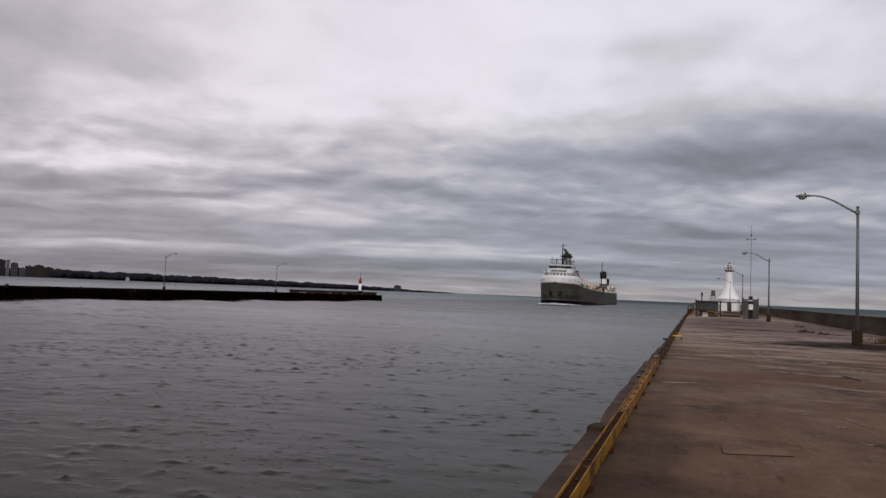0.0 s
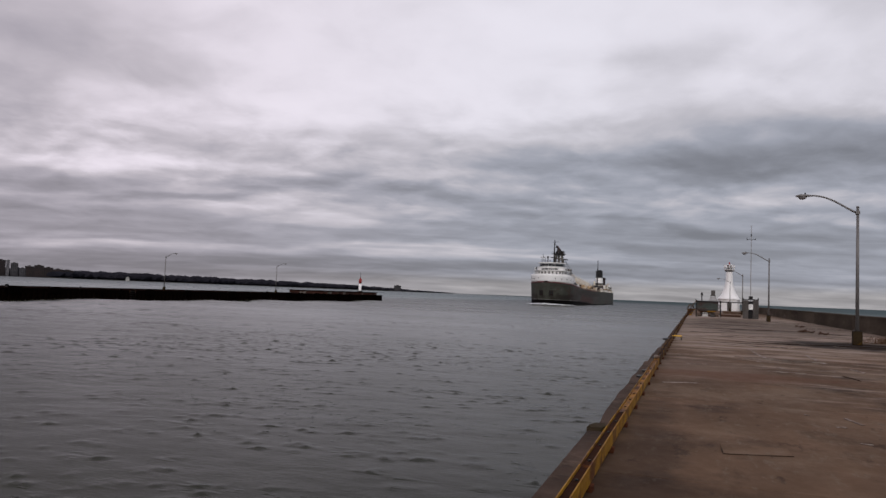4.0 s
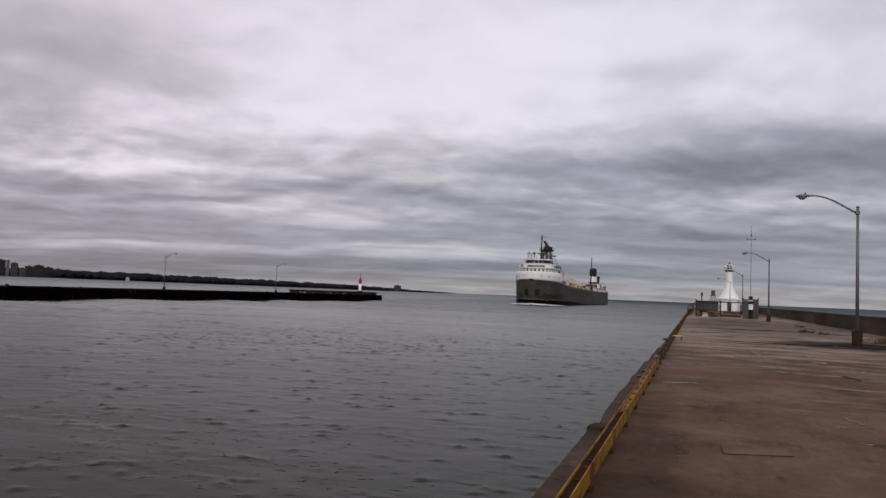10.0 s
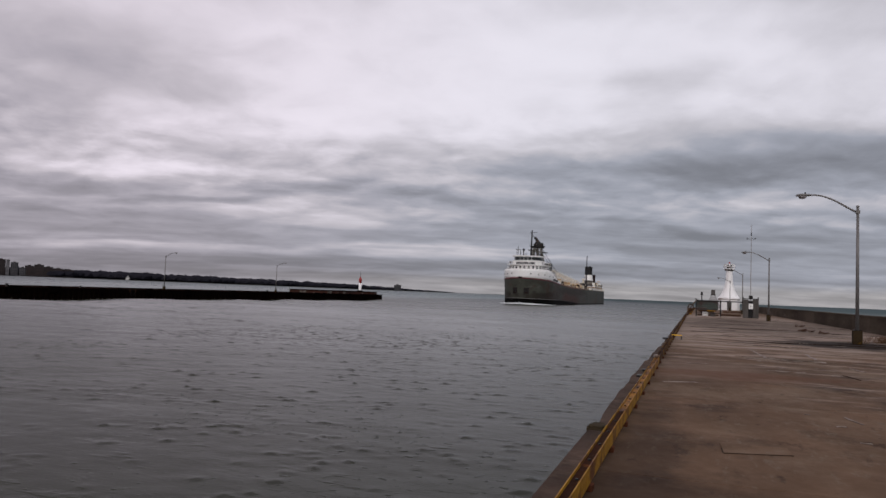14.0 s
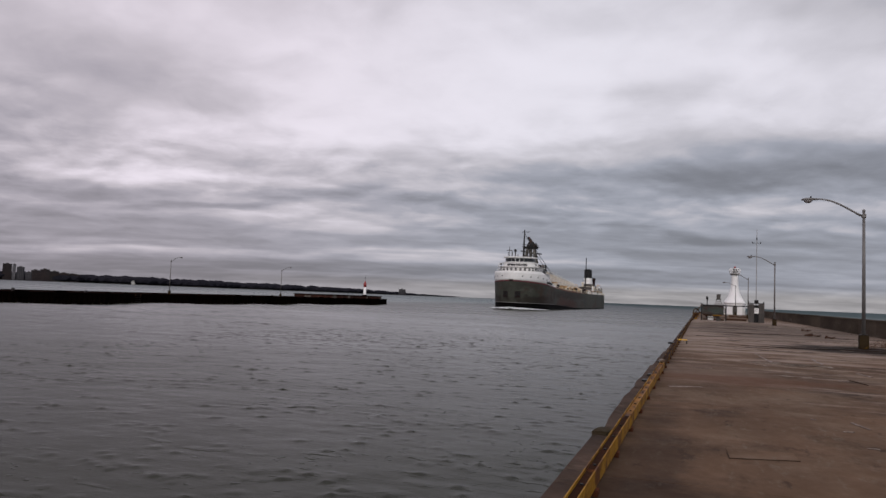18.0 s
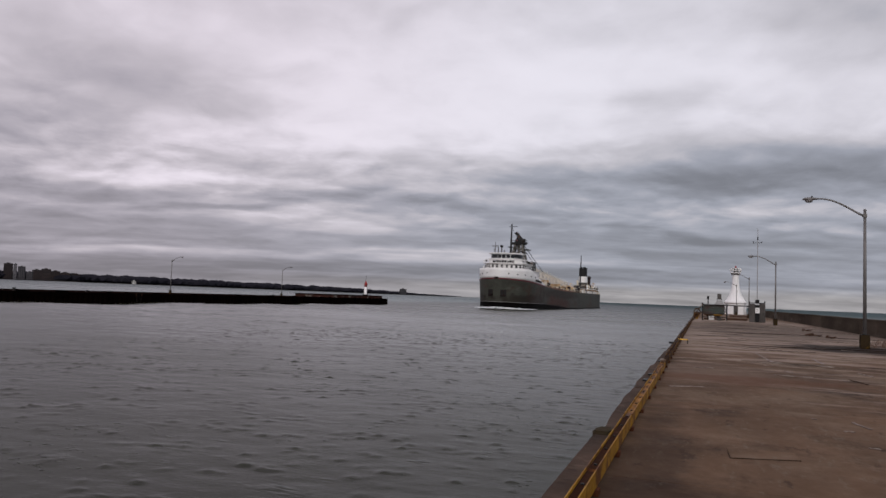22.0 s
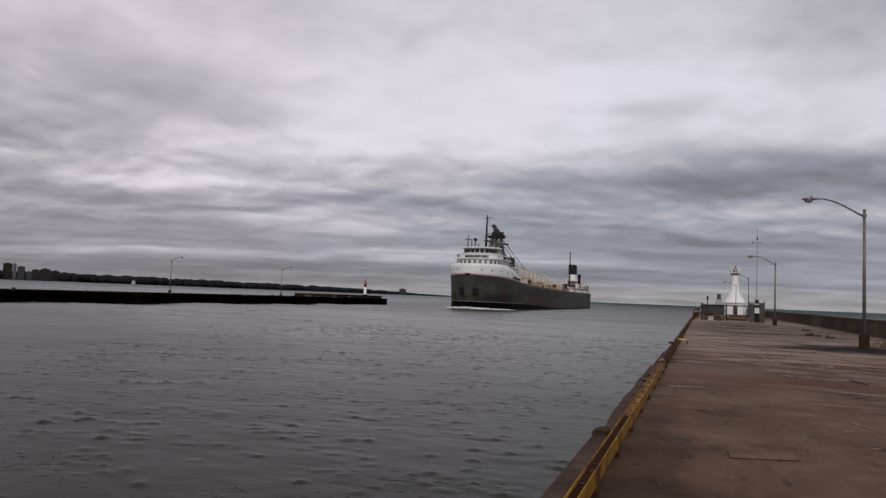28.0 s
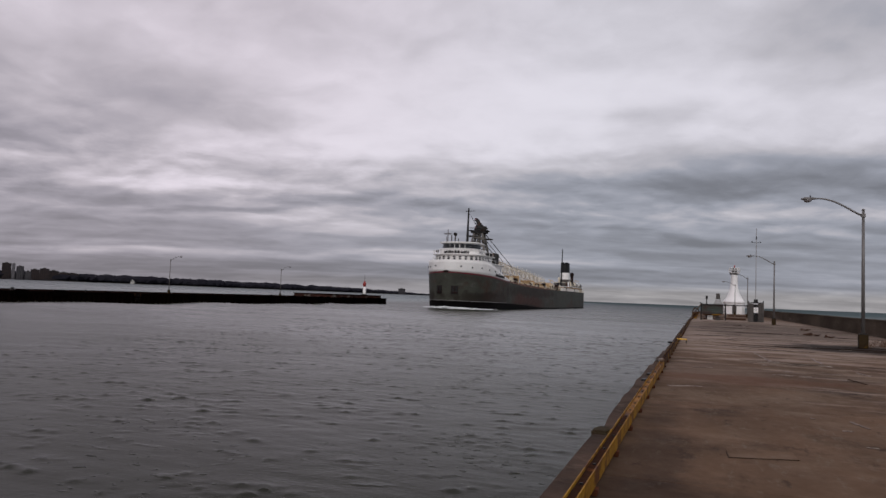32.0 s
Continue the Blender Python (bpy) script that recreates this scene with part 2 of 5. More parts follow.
add_patch(CONCRETE, (0.011, 0.007, 0.005), (6.9, 35.9), (4.2, 4.2), 0.95, 0.7)
add_patch(CONCRETE, (0.018, 0.011, 0.007), (6.0, 34.9), (3.0, 1.6), 0.95, 0.9)
add_patch(CONCRETE, (0.13, 0.088, 0.066), (0.4, 19.5), (1.6, 3.5), 0.55, 1.4)
add_patch(CONCRETE, (0.10, 0.045, 0.026), (0.9, 18.0), (2.6, 1.2), 0.55, 1.2)
# darker along the guard rail and over the nearest deck
add_patch(CONCRETE, (0.028, 0.017, 0.012), (-0.5, 7.0), (0.5, 6.0), 0.55, 1.2)
add_patch(CONCRETE, (0.040, 0.025, 0.017), (0.4, 6.0), (1.8, 1.6), 0.45, 0.9)
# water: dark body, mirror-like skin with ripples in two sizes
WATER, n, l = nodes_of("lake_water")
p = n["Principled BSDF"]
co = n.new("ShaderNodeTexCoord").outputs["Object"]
patch = noisy(n, l, co, 0.035, 4, 0.55, (1, 1.8, 1))
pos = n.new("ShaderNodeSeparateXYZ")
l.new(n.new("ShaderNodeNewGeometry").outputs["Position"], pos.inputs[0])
l.new(ramp(n, l, pos.outputs[1], 10, 115, 1.135, 1.40), p.inputs["IOR"])  # mirror strength ramped by distance, imitating brighter far water
lean = n.new("ShaderNodeMath")
lean.operation = "MULTIPLY_ADD"
l.new(pos.outputs[1], lean.inputs[0])
lean.inputs[1].default_value = 0.35
l.new(pos.outputs[0], lean.inputs[2])
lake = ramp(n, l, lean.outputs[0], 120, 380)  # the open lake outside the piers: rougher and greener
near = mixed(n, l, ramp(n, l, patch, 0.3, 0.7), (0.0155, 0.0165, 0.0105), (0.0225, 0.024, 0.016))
far_gleam = ramp(n, l, pos.outputs[0], -150, -104, 1.0, 0.0)  # pale base colour behind the far pier paints in reflected sky
near = mixed(n, l, far_gleam, near, (0.10, 0.125, 0.122))
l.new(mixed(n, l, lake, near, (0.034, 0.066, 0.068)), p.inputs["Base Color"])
rg = n.new("ShaderNodeMix")
l.new(lake, rg.inputs[0])
calm = n.new("ShaderNodeMath")
calm.operation = "ADD"
l.new(ramp(n, l, patch, 0.3, 0.7, 0.10, 0.20), calm.inputs[0])
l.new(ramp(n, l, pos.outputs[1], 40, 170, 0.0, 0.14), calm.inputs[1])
l.new(calm.outputs[0], rg.inputs[2])
rg.inputs[3].default_value = 0.55
l.new(rg.outputs[0], p.inputs["Roughness"])
swell = noisy(n, l, co, 1.6, 3, 0.55, (0.7, 1.4, 1))
chop = ramp(n, l, noisy(n, l, co, 4.2, 2, 0.5, (0.75, 1.15, 1)), 0.61, 0.84)
heave = ramp(n, l, noisy(n, l, co, 0.95, 3, 0.55, (0.6, 1.4, 1)), 0.60, 0.85)
gust = ramp(n, l, noisy(n, l, co, 0.16, 4, 0.55, (0.7, 1.2, 1)), 0.42, 0.62, 0.12, 1.35)
gusty = n.new("ShaderNodeMath")
gusty.operation = "MULTIPLY"
l.new(chop, gusty.inputs[0])
l.new(gust, gusty.inputs[1])
chop = gusty.outputs[0]
rip = noisy(n, l, co, 7.5, 4, 0.6, (0.75, 1.5, 1))
# the faces of distant waves that show lean towards the pier
rise = n.new("ShaderNodeMath")
rise.operation = "SMOOTH_MAX"
outward = n.new("ShaderNodeMath")
outward.operation = "MULTIPLY_ADD"
l.new(pos.outputs[0], outward.inputs[0])
outward.inputs[1].default_value = -0.35
l.new(pos.outputs[1], outward.inputs[2])
l.new(outward.outputs[0], rise.inputs[0])
rise.inputs[1].default_value, rise.inputs[2].default_value = 15.0, 50.0
lifted = n.new("ShaderNodeBump")
lifted.inputs["Strength"].default_value, lifted.inputs["Distance"].default_value = 1.0, 0.10
l.new(rise.outputs[0], lifted.inputs["Height"])
last = lifted.outputs[0]
for height, strength, depth, far_part in ((noisy(n, l, co, 0.28, 3, 0.6, (0.7, 1, 1)), 0.5, 0.20, 0.8), (swell, 0.3, 0.035, 0.8), (heave, 0.3, 0.10, 2.0), (chop, 1.0, 0.03, 1.0), (rip, 0.35, 0.018, 0.6)):
    b = n.new("ShaderNodeBump")
    calmer = n.new("ShaderNodeMath")
    calmer.operation = "MULTIPLY"
    l.new(ramp(n, l, pos.outputs[0], -150, -100, 0.6 * strength, strength), calmer.inputs[0])
    l.new(ramp(n, l, pos.outputs[1], 20, 110, 1.0, far_part), calmer.inputs[1])
    l.new(calmer.outputs[0], b.inputs["Strength"])
    b.inputs["Distance"].default_value = depth
    l.new(height, b.inputs["Height"])
    l.new(last, b.inputs["Normal"])
    last = b.outputs[0]
l.new(last, p.inputs["Normal"])

# clouds: a glowing layer, with thick dark banks and thin bright stretches (across, along, half-widths, stops), in units of its height
LAYER = 150.0
BANKS = (
    (2.40, 4.45, 1.50, 1.25, -0.92), (-2.27, 2.45, 0.95, 1.18, -0.60), (-2.06, 7.98, 1.38, 4.03, 0.38), (3.12, 5.99, 1.35, 0.94, 0.62),
    (-1.61, 2.76, 0.48, 0.50, -0.29), (-2.99, 5.24, 0.59, 1.09, 0.50), (1.11, 1.29, 0.28, 0.57, -0.37), (-3.02, 3.67, 0.54, 0.92, -0.39),
    (0.37, 13.02, 2.33, 1.66, 0.58), (-2.89, 7.54, 0.94, 0.34, -0.42), (-1.5, 6.75, 1.9, 0.55, -0.36), (-1.1, 8.4, 2.4, 0.65, 0.20),
    (1.44, 1.88, 0.29, 0.36, -0.35), (0.22, 2.05, 0.57, 1.45, 0.16), (3.7, 8.9, 0.9, 0.55, -0.42), (-7.4, 14.2, 2.0, 1.2, 0.26),
    (0.75, 2.67, 0.22, 0.28, -0.4), (-5.5, 21.5, 8.0, 5.0, -0.30), (5.3, 9.4, 0.6, 0.7, -0.28), (3.6, 12.5, 4.5, 6.0, -0.22))
CLOUD, n, l = nodes_of("cloud_layer")
co = n.new("ShaderNodeTexCoord").outputs["Object"]
mp = n.new("ShaderNodeMapping")
mp.vector_type = "POINT"
mp.inputs["Rotation"].default_value = (0, 0, -radians(YAW))
mp.inputs["Scale"].default_value = (1 / LAYER, 1 / LAYER, 0)
l.new(co, mp.inputs["Vector"])
flat = mp.outputs[0]


def maths(op, a, b=None, c=None):
    k = n.new("ShaderNodeMath")
    k.operation = op
    for s, v in zip(k.inputs, (a, b, c)):
        if v is None:
            continue
        if isinstance(v, bpy.types.NodeSocket):
            l.new(v, s)
        else:
            s.default_value = v
    return k.outputs[0]


def vmaths(op, a, b):
    k = n.new("ShaderNodeVectorMath")
    k.operation = op
    for s, v in zip(k.inputs, (a, b)):
        if isinstance(v, bpy.types.NodeSocket):
            l.new(v, s)
        else:
            s.default_value = v
    return k


away = vmaths("LENGTH", flat, (0, 0, 0)).outputs["Value"]
xyz = n.new("ShaderNodeSeparateXYZ")
l.new(flat, xyz.inputs[0])
ahead = maths("ABSOLUTE", xyz.outputs[1])
polar = n.new("ShaderNodeCombineXYZ")  # slant and log distance: billows widen slowly towards the horizon
l.new(maths("MULTIPLY", maths("DIVIDE", xyz.outputs[0], maths("ADD", ahead, 2.2)), 5.2), polar.inputs[0])
l.new(maths("MULTIPLY", maths("LOGARITHM", maths("ADD", ahead, 2.2), 2.718), 3.2), polar.inputs[1])
warp = n.new("ShaderNodeTexNoise")
warp.inputs["Scale"].default_value, warp.inputs["Detail"].default_value = 1.5, 3.5
l.new(polar.outputs[0], warp.inputs["Vector"])
grown = n.new("ShaderNodeVectorMath")
grown.operation = "SCALE"
l.new(vmaths("SUBTRACT", warp.outputs["Color"], (0.5, 0.5, 0.5)).outputs[0], grown.inputs[0])
l.new(maths("MULTIPLY", away, 0.22), grown.inputs["Scale"])
bent = vmaths("MULTIPLY", vmaths("ADD", flat, grown.outputs[0]).outputs[0], (1, 1, 0)).outputs[0]
billow = vmaths("ADD", polar.outputs[0], vmaths("MULTIPLY", warp.outputs["Color"], (0.35, 0.35, 0)).outputs[0]).outputs[0]
fall = n.new("ShaderNodeFloatCurve")
curve = fall.mapping.curves[0]
for at, stops in ((0.0, 0.45), (0.07, 0.52), (0.105, 0.88), (0.145, 0.86), (0.19, 0.37), (0.25, -0.10), (0.33, -0.30), (0.42, -0.42), (0.58, -0.38), (0.8, -0.57), (1.0, -0.53)):
    q = curve.points.new(at, 0.5 + 0.5 * stops) if at not in (0.0, 1.0) else curve.points[0 if at == 0.0 else -1]
    q.location = (at, 0.5 + 0.5 * stops)
fall.mapping.update()
l.new(maths("DIVIDE", away, 24.0), fall.inputs["Value"])
tone = maths("MULTIPLY_ADD", fall.outputs[0], 2.0, -1.0)
bold = maths("MULTIPLY", ramp(n, l, away, 2.6, 5.5, 0.5, 1.5), ramp(n, l, away, 6.0, 11.0, 1.0, 0.6))  # seen edge-on, far clouds stand out more
tone = maths("ADD", tone, maths("MULTIPLY", maths("SUBTRACT", noisy(n, l, billow, 0.9, 3, 0.5), 0.5), 0.5))
tone = maths("ADD", tone, maths("MULTIPLY", ramp(n, l, noisy(n, l, billow, 2.3, 6, 0.52), 0.36, 0.64, -0.13, 0.13), bold))
puff = n.new("ShaderNodeTexVoronoi")  # rounded heads of the heaps
puff.feature, puff.inputs["Scale"].default_value, puff.inputs["Detail"].default_value = "SMOOTH_F1", 2.2, 1.0
puff.inputs["Smoothness"].default_value, puff.inputs["Roughness"].default_value = 0.8, 0.4
l.new(vmaths("ADD", billow, vmaths("MULTIPLY", warp.outputs["Color"], (0.5, 0.5, 0)).outputs[0]).outputs[0], puff.inputs["Vector"])
tone = maths("ADD", tone, maths("MULTIPLY", maths("SUBTRACT", 0.55, puff.outputs["Distance"]), maths("MULTIPLY", bold, 0.19)))
heaps = maths("SUBTRACT", noisy(n, l, billow, 1.7, 5, 0.5), noisy(n, l, vmaths("ADD", billow, (0.03, 0.15, 0)).outputs[0], 1.7, 5, 0.5))
tone = maths("ADD", tone, maths("MULTIPLY", heaps, maths("MULTIPLY", bold, 1.45)))  # lit upper edges and dull undersides
street = vmaths("MULTIPLY", billow, (0.15, 1.7, 0)).outputs[0]  # low sheets in long streets, far off
tone = maths("ADD", tone, maths("MULTIPLY", ramp(n, l, noisy(n, l, street, 1.0, 4, 0.45), 0.34, 0.66, -0.24, 0.24), ramp(n, l, away, 5.5, 10.0)))
for bx, by, sx, sy, w in BANKS:
    off = vmaths("DIVIDE", vmaths("SUBTRACT", bent, (bx, by, 0)).outputs[0], (sx, sy, 1)).outputs[0]
    r2 = vmaths("DOT_PRODUCT", off, off).outputs["Value"]
    tone = maths("MULTIPLY_ADD", maths("POWER", 2.718, maths("MULTIPLY", maths("POWER", r2, 1.4), -0.75)), w * 1.25, tone)
tone = maths("SMOOTH_MAX", maths("SMOOTH_MIN", tone, 0.92, 0.5), -1.3, 0.3)
em, tr, mx = n.new("ShaderNodeEmission"), n.new("ShaderNodeBsdfTransparent"), n.new("ShaderNodeMixShader")
west = ramp(n, l, maths("DIVIDE", xyz.outputs[0], maths("ADD", away, 0.5)), -0.5, 0.2)
side = mixed(n, l, west, (1.075, 0.98, 1.095), (1.025, 0.995, 1.10))
gloom = mixed(n, l, west, (1.05, 0.965, 1.12), (0.945, 0.985, 1.17))
shade = mixed(n, l, ramp(n, l, tone, -0.4, 0.3), gloom, side)
l.new(mixed(n, l, ramp(n, l, away, 19.0, 25.0, 0.0, 0.6), shade, mixed(n, l, west, (1.04, 0.97, 1.11), (1.11, 1.02, 0.97))), em.inputs["Color"])
l.new(maths("MULTIPLY", maths("POWER", 2.0, tone), 0.502), em.inputs["Strength"])
mx.inputs[0].default_value = 0.79
l.new(tr.outputs[0], mx.inputs[1])
l.new(em.outputs[0], mx.inputs[2])
l.new(mx.outputs[0], n["Material Output"].inputs["Surface"])
n.remove(n["Principled BSDF"])
CLOUD.cycles.emission_sampling = "NONE"

# ---- building blocks ----


def part(name, bm, material, parent=None, label="", smooth=False):
    """Link a bmesh as one mesh object, under a thing or a part."""
    me = bpy.data.meshes.new(name)
    bmesh.ops.recalc_face_normals(bm, faces=bm.faces)
    bm.to_mesh(me)
    bm.free()
    if smooth:
        me.polygons.foreach_set("use_smooth", [True] * len(me.polygons))
    me.materials.append(material)
    ob = new(name, me)
    if parent:
        ob.parent = parent
    if label:
        ob["label"] = label
    return ob


def again(ob, parent, m):
    """A second piece on the same mesh."""
    o = new(ob.name.split(".")[0], ob.data)
    o.parent = parent
    o.matrix_basis = m
    return o


def thing(name, label, category, group="", kind="", at=(0, 0, 0), turn=0):
    e = new(name)
    e.matrix_basis = pose(*at, 0, 0, turn)
    return tagged(e, label, category, group, kind)


def box(x0, x1, y0, y1, z0, z1, bevel=0.0, bm=None):
    bm = bm or bmesh.new()
    r = bmesh.ops.create_cube(bm, size=1)
    for v in r["verts"]:
        v.co = Vector(((x0 + x1) / 2 + v.co.x * (x1 - x0), (y0 + y1) / 2 + v.co.y * (y1 - y0), (z0 + z1) / 2 + v.co.z * (z1 - z0)))
    if bevel:
        es = {e for v in r["verts"] for e in v.link_edges}
        bmesh.ops.bevel(bm, geom=list(es), offset=bevel, segments=2, affect="EDGES", profile=0.6)
    return bm


def tube(a, b, ra, rb=None, seg=10, bm=None):
    """A tapered bar from a to b."""
    bm = bm or bmesh.new()
    a, b = Vector(a), Vector(b)
    rb = ra if rb is None else rb
    q = (b - a).to_track_quat("Z", "Y").to_matrix()
    ring = [[bm.verts.new(c + q @ Vector((r * math.cos(k), r * math.sin(k), 0))) for k in (math.tau * i / seg for i in range(seg))] for c, r in ((a, ra), (b, rb))]
    for i in range(seg):
        j = (i + 1) % seg
        bm.faces.new((ring[0][i], ring[0][j], ring[1][j], ring[1][i]))
    bm.faces.new(ring[0][::-1])
    bm.faces.new(ring[1])
    return bm


def bent_tube(points, radii, seg=10):
    bm = bmesh.new()
    rows = []
    pts = [Vector(q) for q in points]
    for i, c in enumerate(pts):
        d = pts[min(i + 1, len(pts) - 1)] - pts[max(i - 1, 0)]
        q = d.to_track_quat("Z", "Y").to_matrix()
        rows.append([bm.verts.new(c + q @ Vector((radii[i] * math.cos(k), radii[i] * math.sin(k), 0))) for k in (math.tau * s / seg for s in range(seg))])
    for a, b in zip(rows, rows[1:]):
        for i in range(seg):
            j = (i + 1) % seg
            bm.faces.new((a[i], a[j], b[j], b[i]))
    bm.faces.new(rows[0][::-1])
    bm.faces.new(rows[-1])
    return bm


def turned(profile, seg=24, bm=None):
    """A body turned about z from (radius, height) pairs."""
    bm = bm or bmesh.new()
    rows = [[bm.verts.new((r * math.cos(k), r * math.sin(k), z)) for k in (math.tau * s / seg for s in range(seg))] for r, z in profile]
    for a, b in zip(rows, rows[1:]):
        for i in range(seg):
            j = (i + 1) % seg
            bm.faces.new((a[i], a[j], b[j], b[i]))
    bm.faces.new(rows[0][::-1])
    bm.faces.new(rows[-1])
    return bm


def prism(outline, z0, z1, bm=None):
    """An upright body over a plan outline; z0 and z1 may be functions of the outline's point."""
    bm = bm or bmesh.new()
    f0 = z0 if callable(z0) else (lambda x, y: z0)
    f1 = z1 if callable(z1) else (lambda x, y: z1)
    lo = [bm.verts.new((x, y, f0(x, y))) for x, y in outline]
    hi = [bm.verts.new((x, y, f1(x, y))) for x, y in outline]
    k = len(outline)
    for i in range(k):
        j = (i + 1) % k
        bm.faces.new((lo[i], lo[j], hi[j], hi[i]))
    bm.faces.new(lo[::-1])
    bm.faces.new(hi)
    return bm


def sheet(name, xs, ys, z, material):
    """A grid of heights z over the lines xs and ys."""
    nx, ny = len(xs), len(ys)
    gx, gy = np.meshgrid(xs, ys)
    co = np.stack([gx, gy, z], -1).reshape(-1, 3).astype(np.float32)
    i = np.arange(nx * ny).reshape(ny, nx)
    quads = np.stack([i[:-1, :-1], i[:-1, 1:], i[1:, 1:], i[1:, :-1]], -1).reshape(-1, 4).astype(np.int32)
    me = bpy.data.meshes.new(name)
    me.vertices.add(len(co))
    me.vertices.foreach_set("co", co.ravel())
    me.loops.add(quads.size)
    me.loops.foreach_set("vertex_index", quads.ravel())
    me.polygons.add(len(quads))
    me.polygons.foreach_set("loop_start", np.arange(0, quads.size, 4, dtype=np.int32))
    me.polygons.foreach_set("use_smooth", np.ones(len(quads), dtype=bool))
    me.update(calc_edges=True)
    me.materials.append(material)
    return new(name, me)


# ---- water and sky ----
LAKE = -0.25
rng = np.random.default_rng(7)


def lines(lo, hi, step, grow, end):
    """Even lines between lo and hi, then ever wider ones out to -end and end."""
    core = list(np.arange(lo, hi, step))
    out, s, x = [], step, core[-1]
    while x < end:
        s *= grow
        x += s
        out.append(x)
    left, s, x = [], step, core[0]
    while x > -end:
        s *= grow
        x -= s
        left.append(x)
    return np.array(left[::-1] + core + out)


def build_water():
    xs = np.concatenate([-95 - np.cumsum(0.35 * 1.08 ** np.arange(1, 91))[::-1], np.arange(-95, -32, 0.35), np.arange(-32, 6, 0.1), 6 + np.cumsum(0.3 * 1.1 ** np.arange(1, 78))])
    ys = np.concatenate([-36 - np.cumsum(0.3 * 1.1 ** np.arange(1, 78))[::-1], np.arange(-36, 44, 0.1), np.arange(44, 150, 0.4), 150 + np.cumsum(0.4 * 1.08 ** np.arange(1, 90))])
    gx, gy = np.meshgrid(xs, ys)
    gap = np.maximum(np.gradient(xs)[None, :], np.gradient(ys)[:, None])
    z = np.zeros_like(gx)
    # low short-crested ripples, in trains that swell and die away
    for k in range(36):
        wave = 0.45 * 1.06 ** k
        head = radians(98) + rng.uniform(-1.4, 1.4)
        cx, cy = math.cos(head), math.sin(head)
        along, across = gx * cx + gy * cy, gx * cy - gy * cx
        ph = along * math.tau / wave + rng.uniform(0, 6.28) + 0.9 * np.sin(across * 0.9 / wave + k) + 0.7 * np.sin(along * 0.23 / wave + 2 * k)
        keep = np.clip((wave / gap - 3) / 4, 0, 1) * (0.55 + 0.45 * np.sin(across * 1.3 / wave + 3 * k) * np.sin(along * 0.4 / wave + 5 * k))
        z += 0.00020 * wave ** 0.75 * keep * np.sin(ph)
    # short steep wavelets in loose clusters: small ones by the pier, larger ones out in the canal
    for count, x0, y0, y1, w0, w1, t0, t1, h0, h1 in ((1250, -31, -35, 43, 0.10, 0.27, 0.058, 0.085, 0.018, 0.055), (560, -60, 22, 95, 0.18, 0.42, 0.085, 0.13, 0.026, 0.062), (330, -90, 46, 148, 0.34, 0.75, 0.24, 0.36, 0.045, 0.10)):
        for _ in range(count):
            kx, ky, tilt = rng.uniform(x0, 4), rng.uniform(y0, y1), rng.normal(0.0, 0.35)
            for _ in range(rng.integers(1, 5)):
                wide, thick, tall = rng.uniform(w0, w1), rng.uniform(t0, t1), rng.uniform(h0, h1)
                run = rng.normal(0, 6 * w1)
                cx, cy = kx + run, ky + run * tilt + rng.normal(0, 2.5 * w0)
                i0, i1 = np.searchsorted(xs, (cx - 4 * wide, cx + 4 * wide))
                j0, j1 = np.searchsorted(ys, (cy - 6 * thick, cy + 8 * thick))
                if i1 - i0 < 2 or j1 - j0 < 2:
                    continue
                dx, dy = xs[None, i0:i1] - cx, ys[j0:j1, None] - cy
                dy = dy - rng.uniform(-0.12, 0.4) * dx * dx / wide + rng.uniform(-0.35, 0.35) * dx
                torn = 0.62 + 0.38 * np.sin(dx * rng.uniform(2.5, 4.5) / wide + rng.uniform(0, 6.28))  # broken crest
                dy = dy + 0.35 * thick * np.sin(dx * rng.uniform(1.5, 3.0) / wide + rng.uniform(0, 6.28))
                z[j0:j1, i0:i1] += tall * torn * np.exp(-(dx / wide) ** 2 - (dy / np.where(dy < 0, thick, 2.0 * thick)) ** 2)
    # the ship's swell, running along the far pier
    side = np.clip((-50 - gx) / 30, 0, 1) * np.clip((gy + 60) / 60, 0, 1) * np.clip((260 - gy) / 60, 0, 1)
    z += 0.22 * side * np.sin(gy * math.tau / 27 + 0.05 * gx + 1.5 * np.sin(gy * 0.05)) * (0.6 + 0.4 * np.sin(gy * 0.11)) + (0.10 + 0.16 * np.clip((120 - gy) / 60, 0, 1)) * side
    z -= 0.02
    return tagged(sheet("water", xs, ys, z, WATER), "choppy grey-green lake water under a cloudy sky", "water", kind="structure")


def build_clouds():
    xs = lines(-900, 900, 100, 1.25, 4650)
    gx, gy = np.meshgrid(xs, xs)
    z = LAYER * (1 - (gx ** 2 + gy ** 2) / 4700.0 ** 2)
    z = np.maximum(z, -60)
    return tagged(sheet("backdrop", xs, xs, z, CLOUD), "grey overcast sky of drifting stratocumulus cloud", "sky", kind="structure")


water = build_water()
clouds = build_clouds()

# ---- near pier ----
DECK = 1.5
rnd = random.Random(11)


def ragged(lo, hi, step, base, depth, seed):
    """Points along y of a broken edge that wavers about x = base."""
    r = random.Random(seed)
    ys = list(np.arange(lo, hi, step)) + [hi]
    return [(base + r.uniform(-depth, depth) + 0.5 * depth * math.sin(y * 1.7 + seed), y) for y in ys]


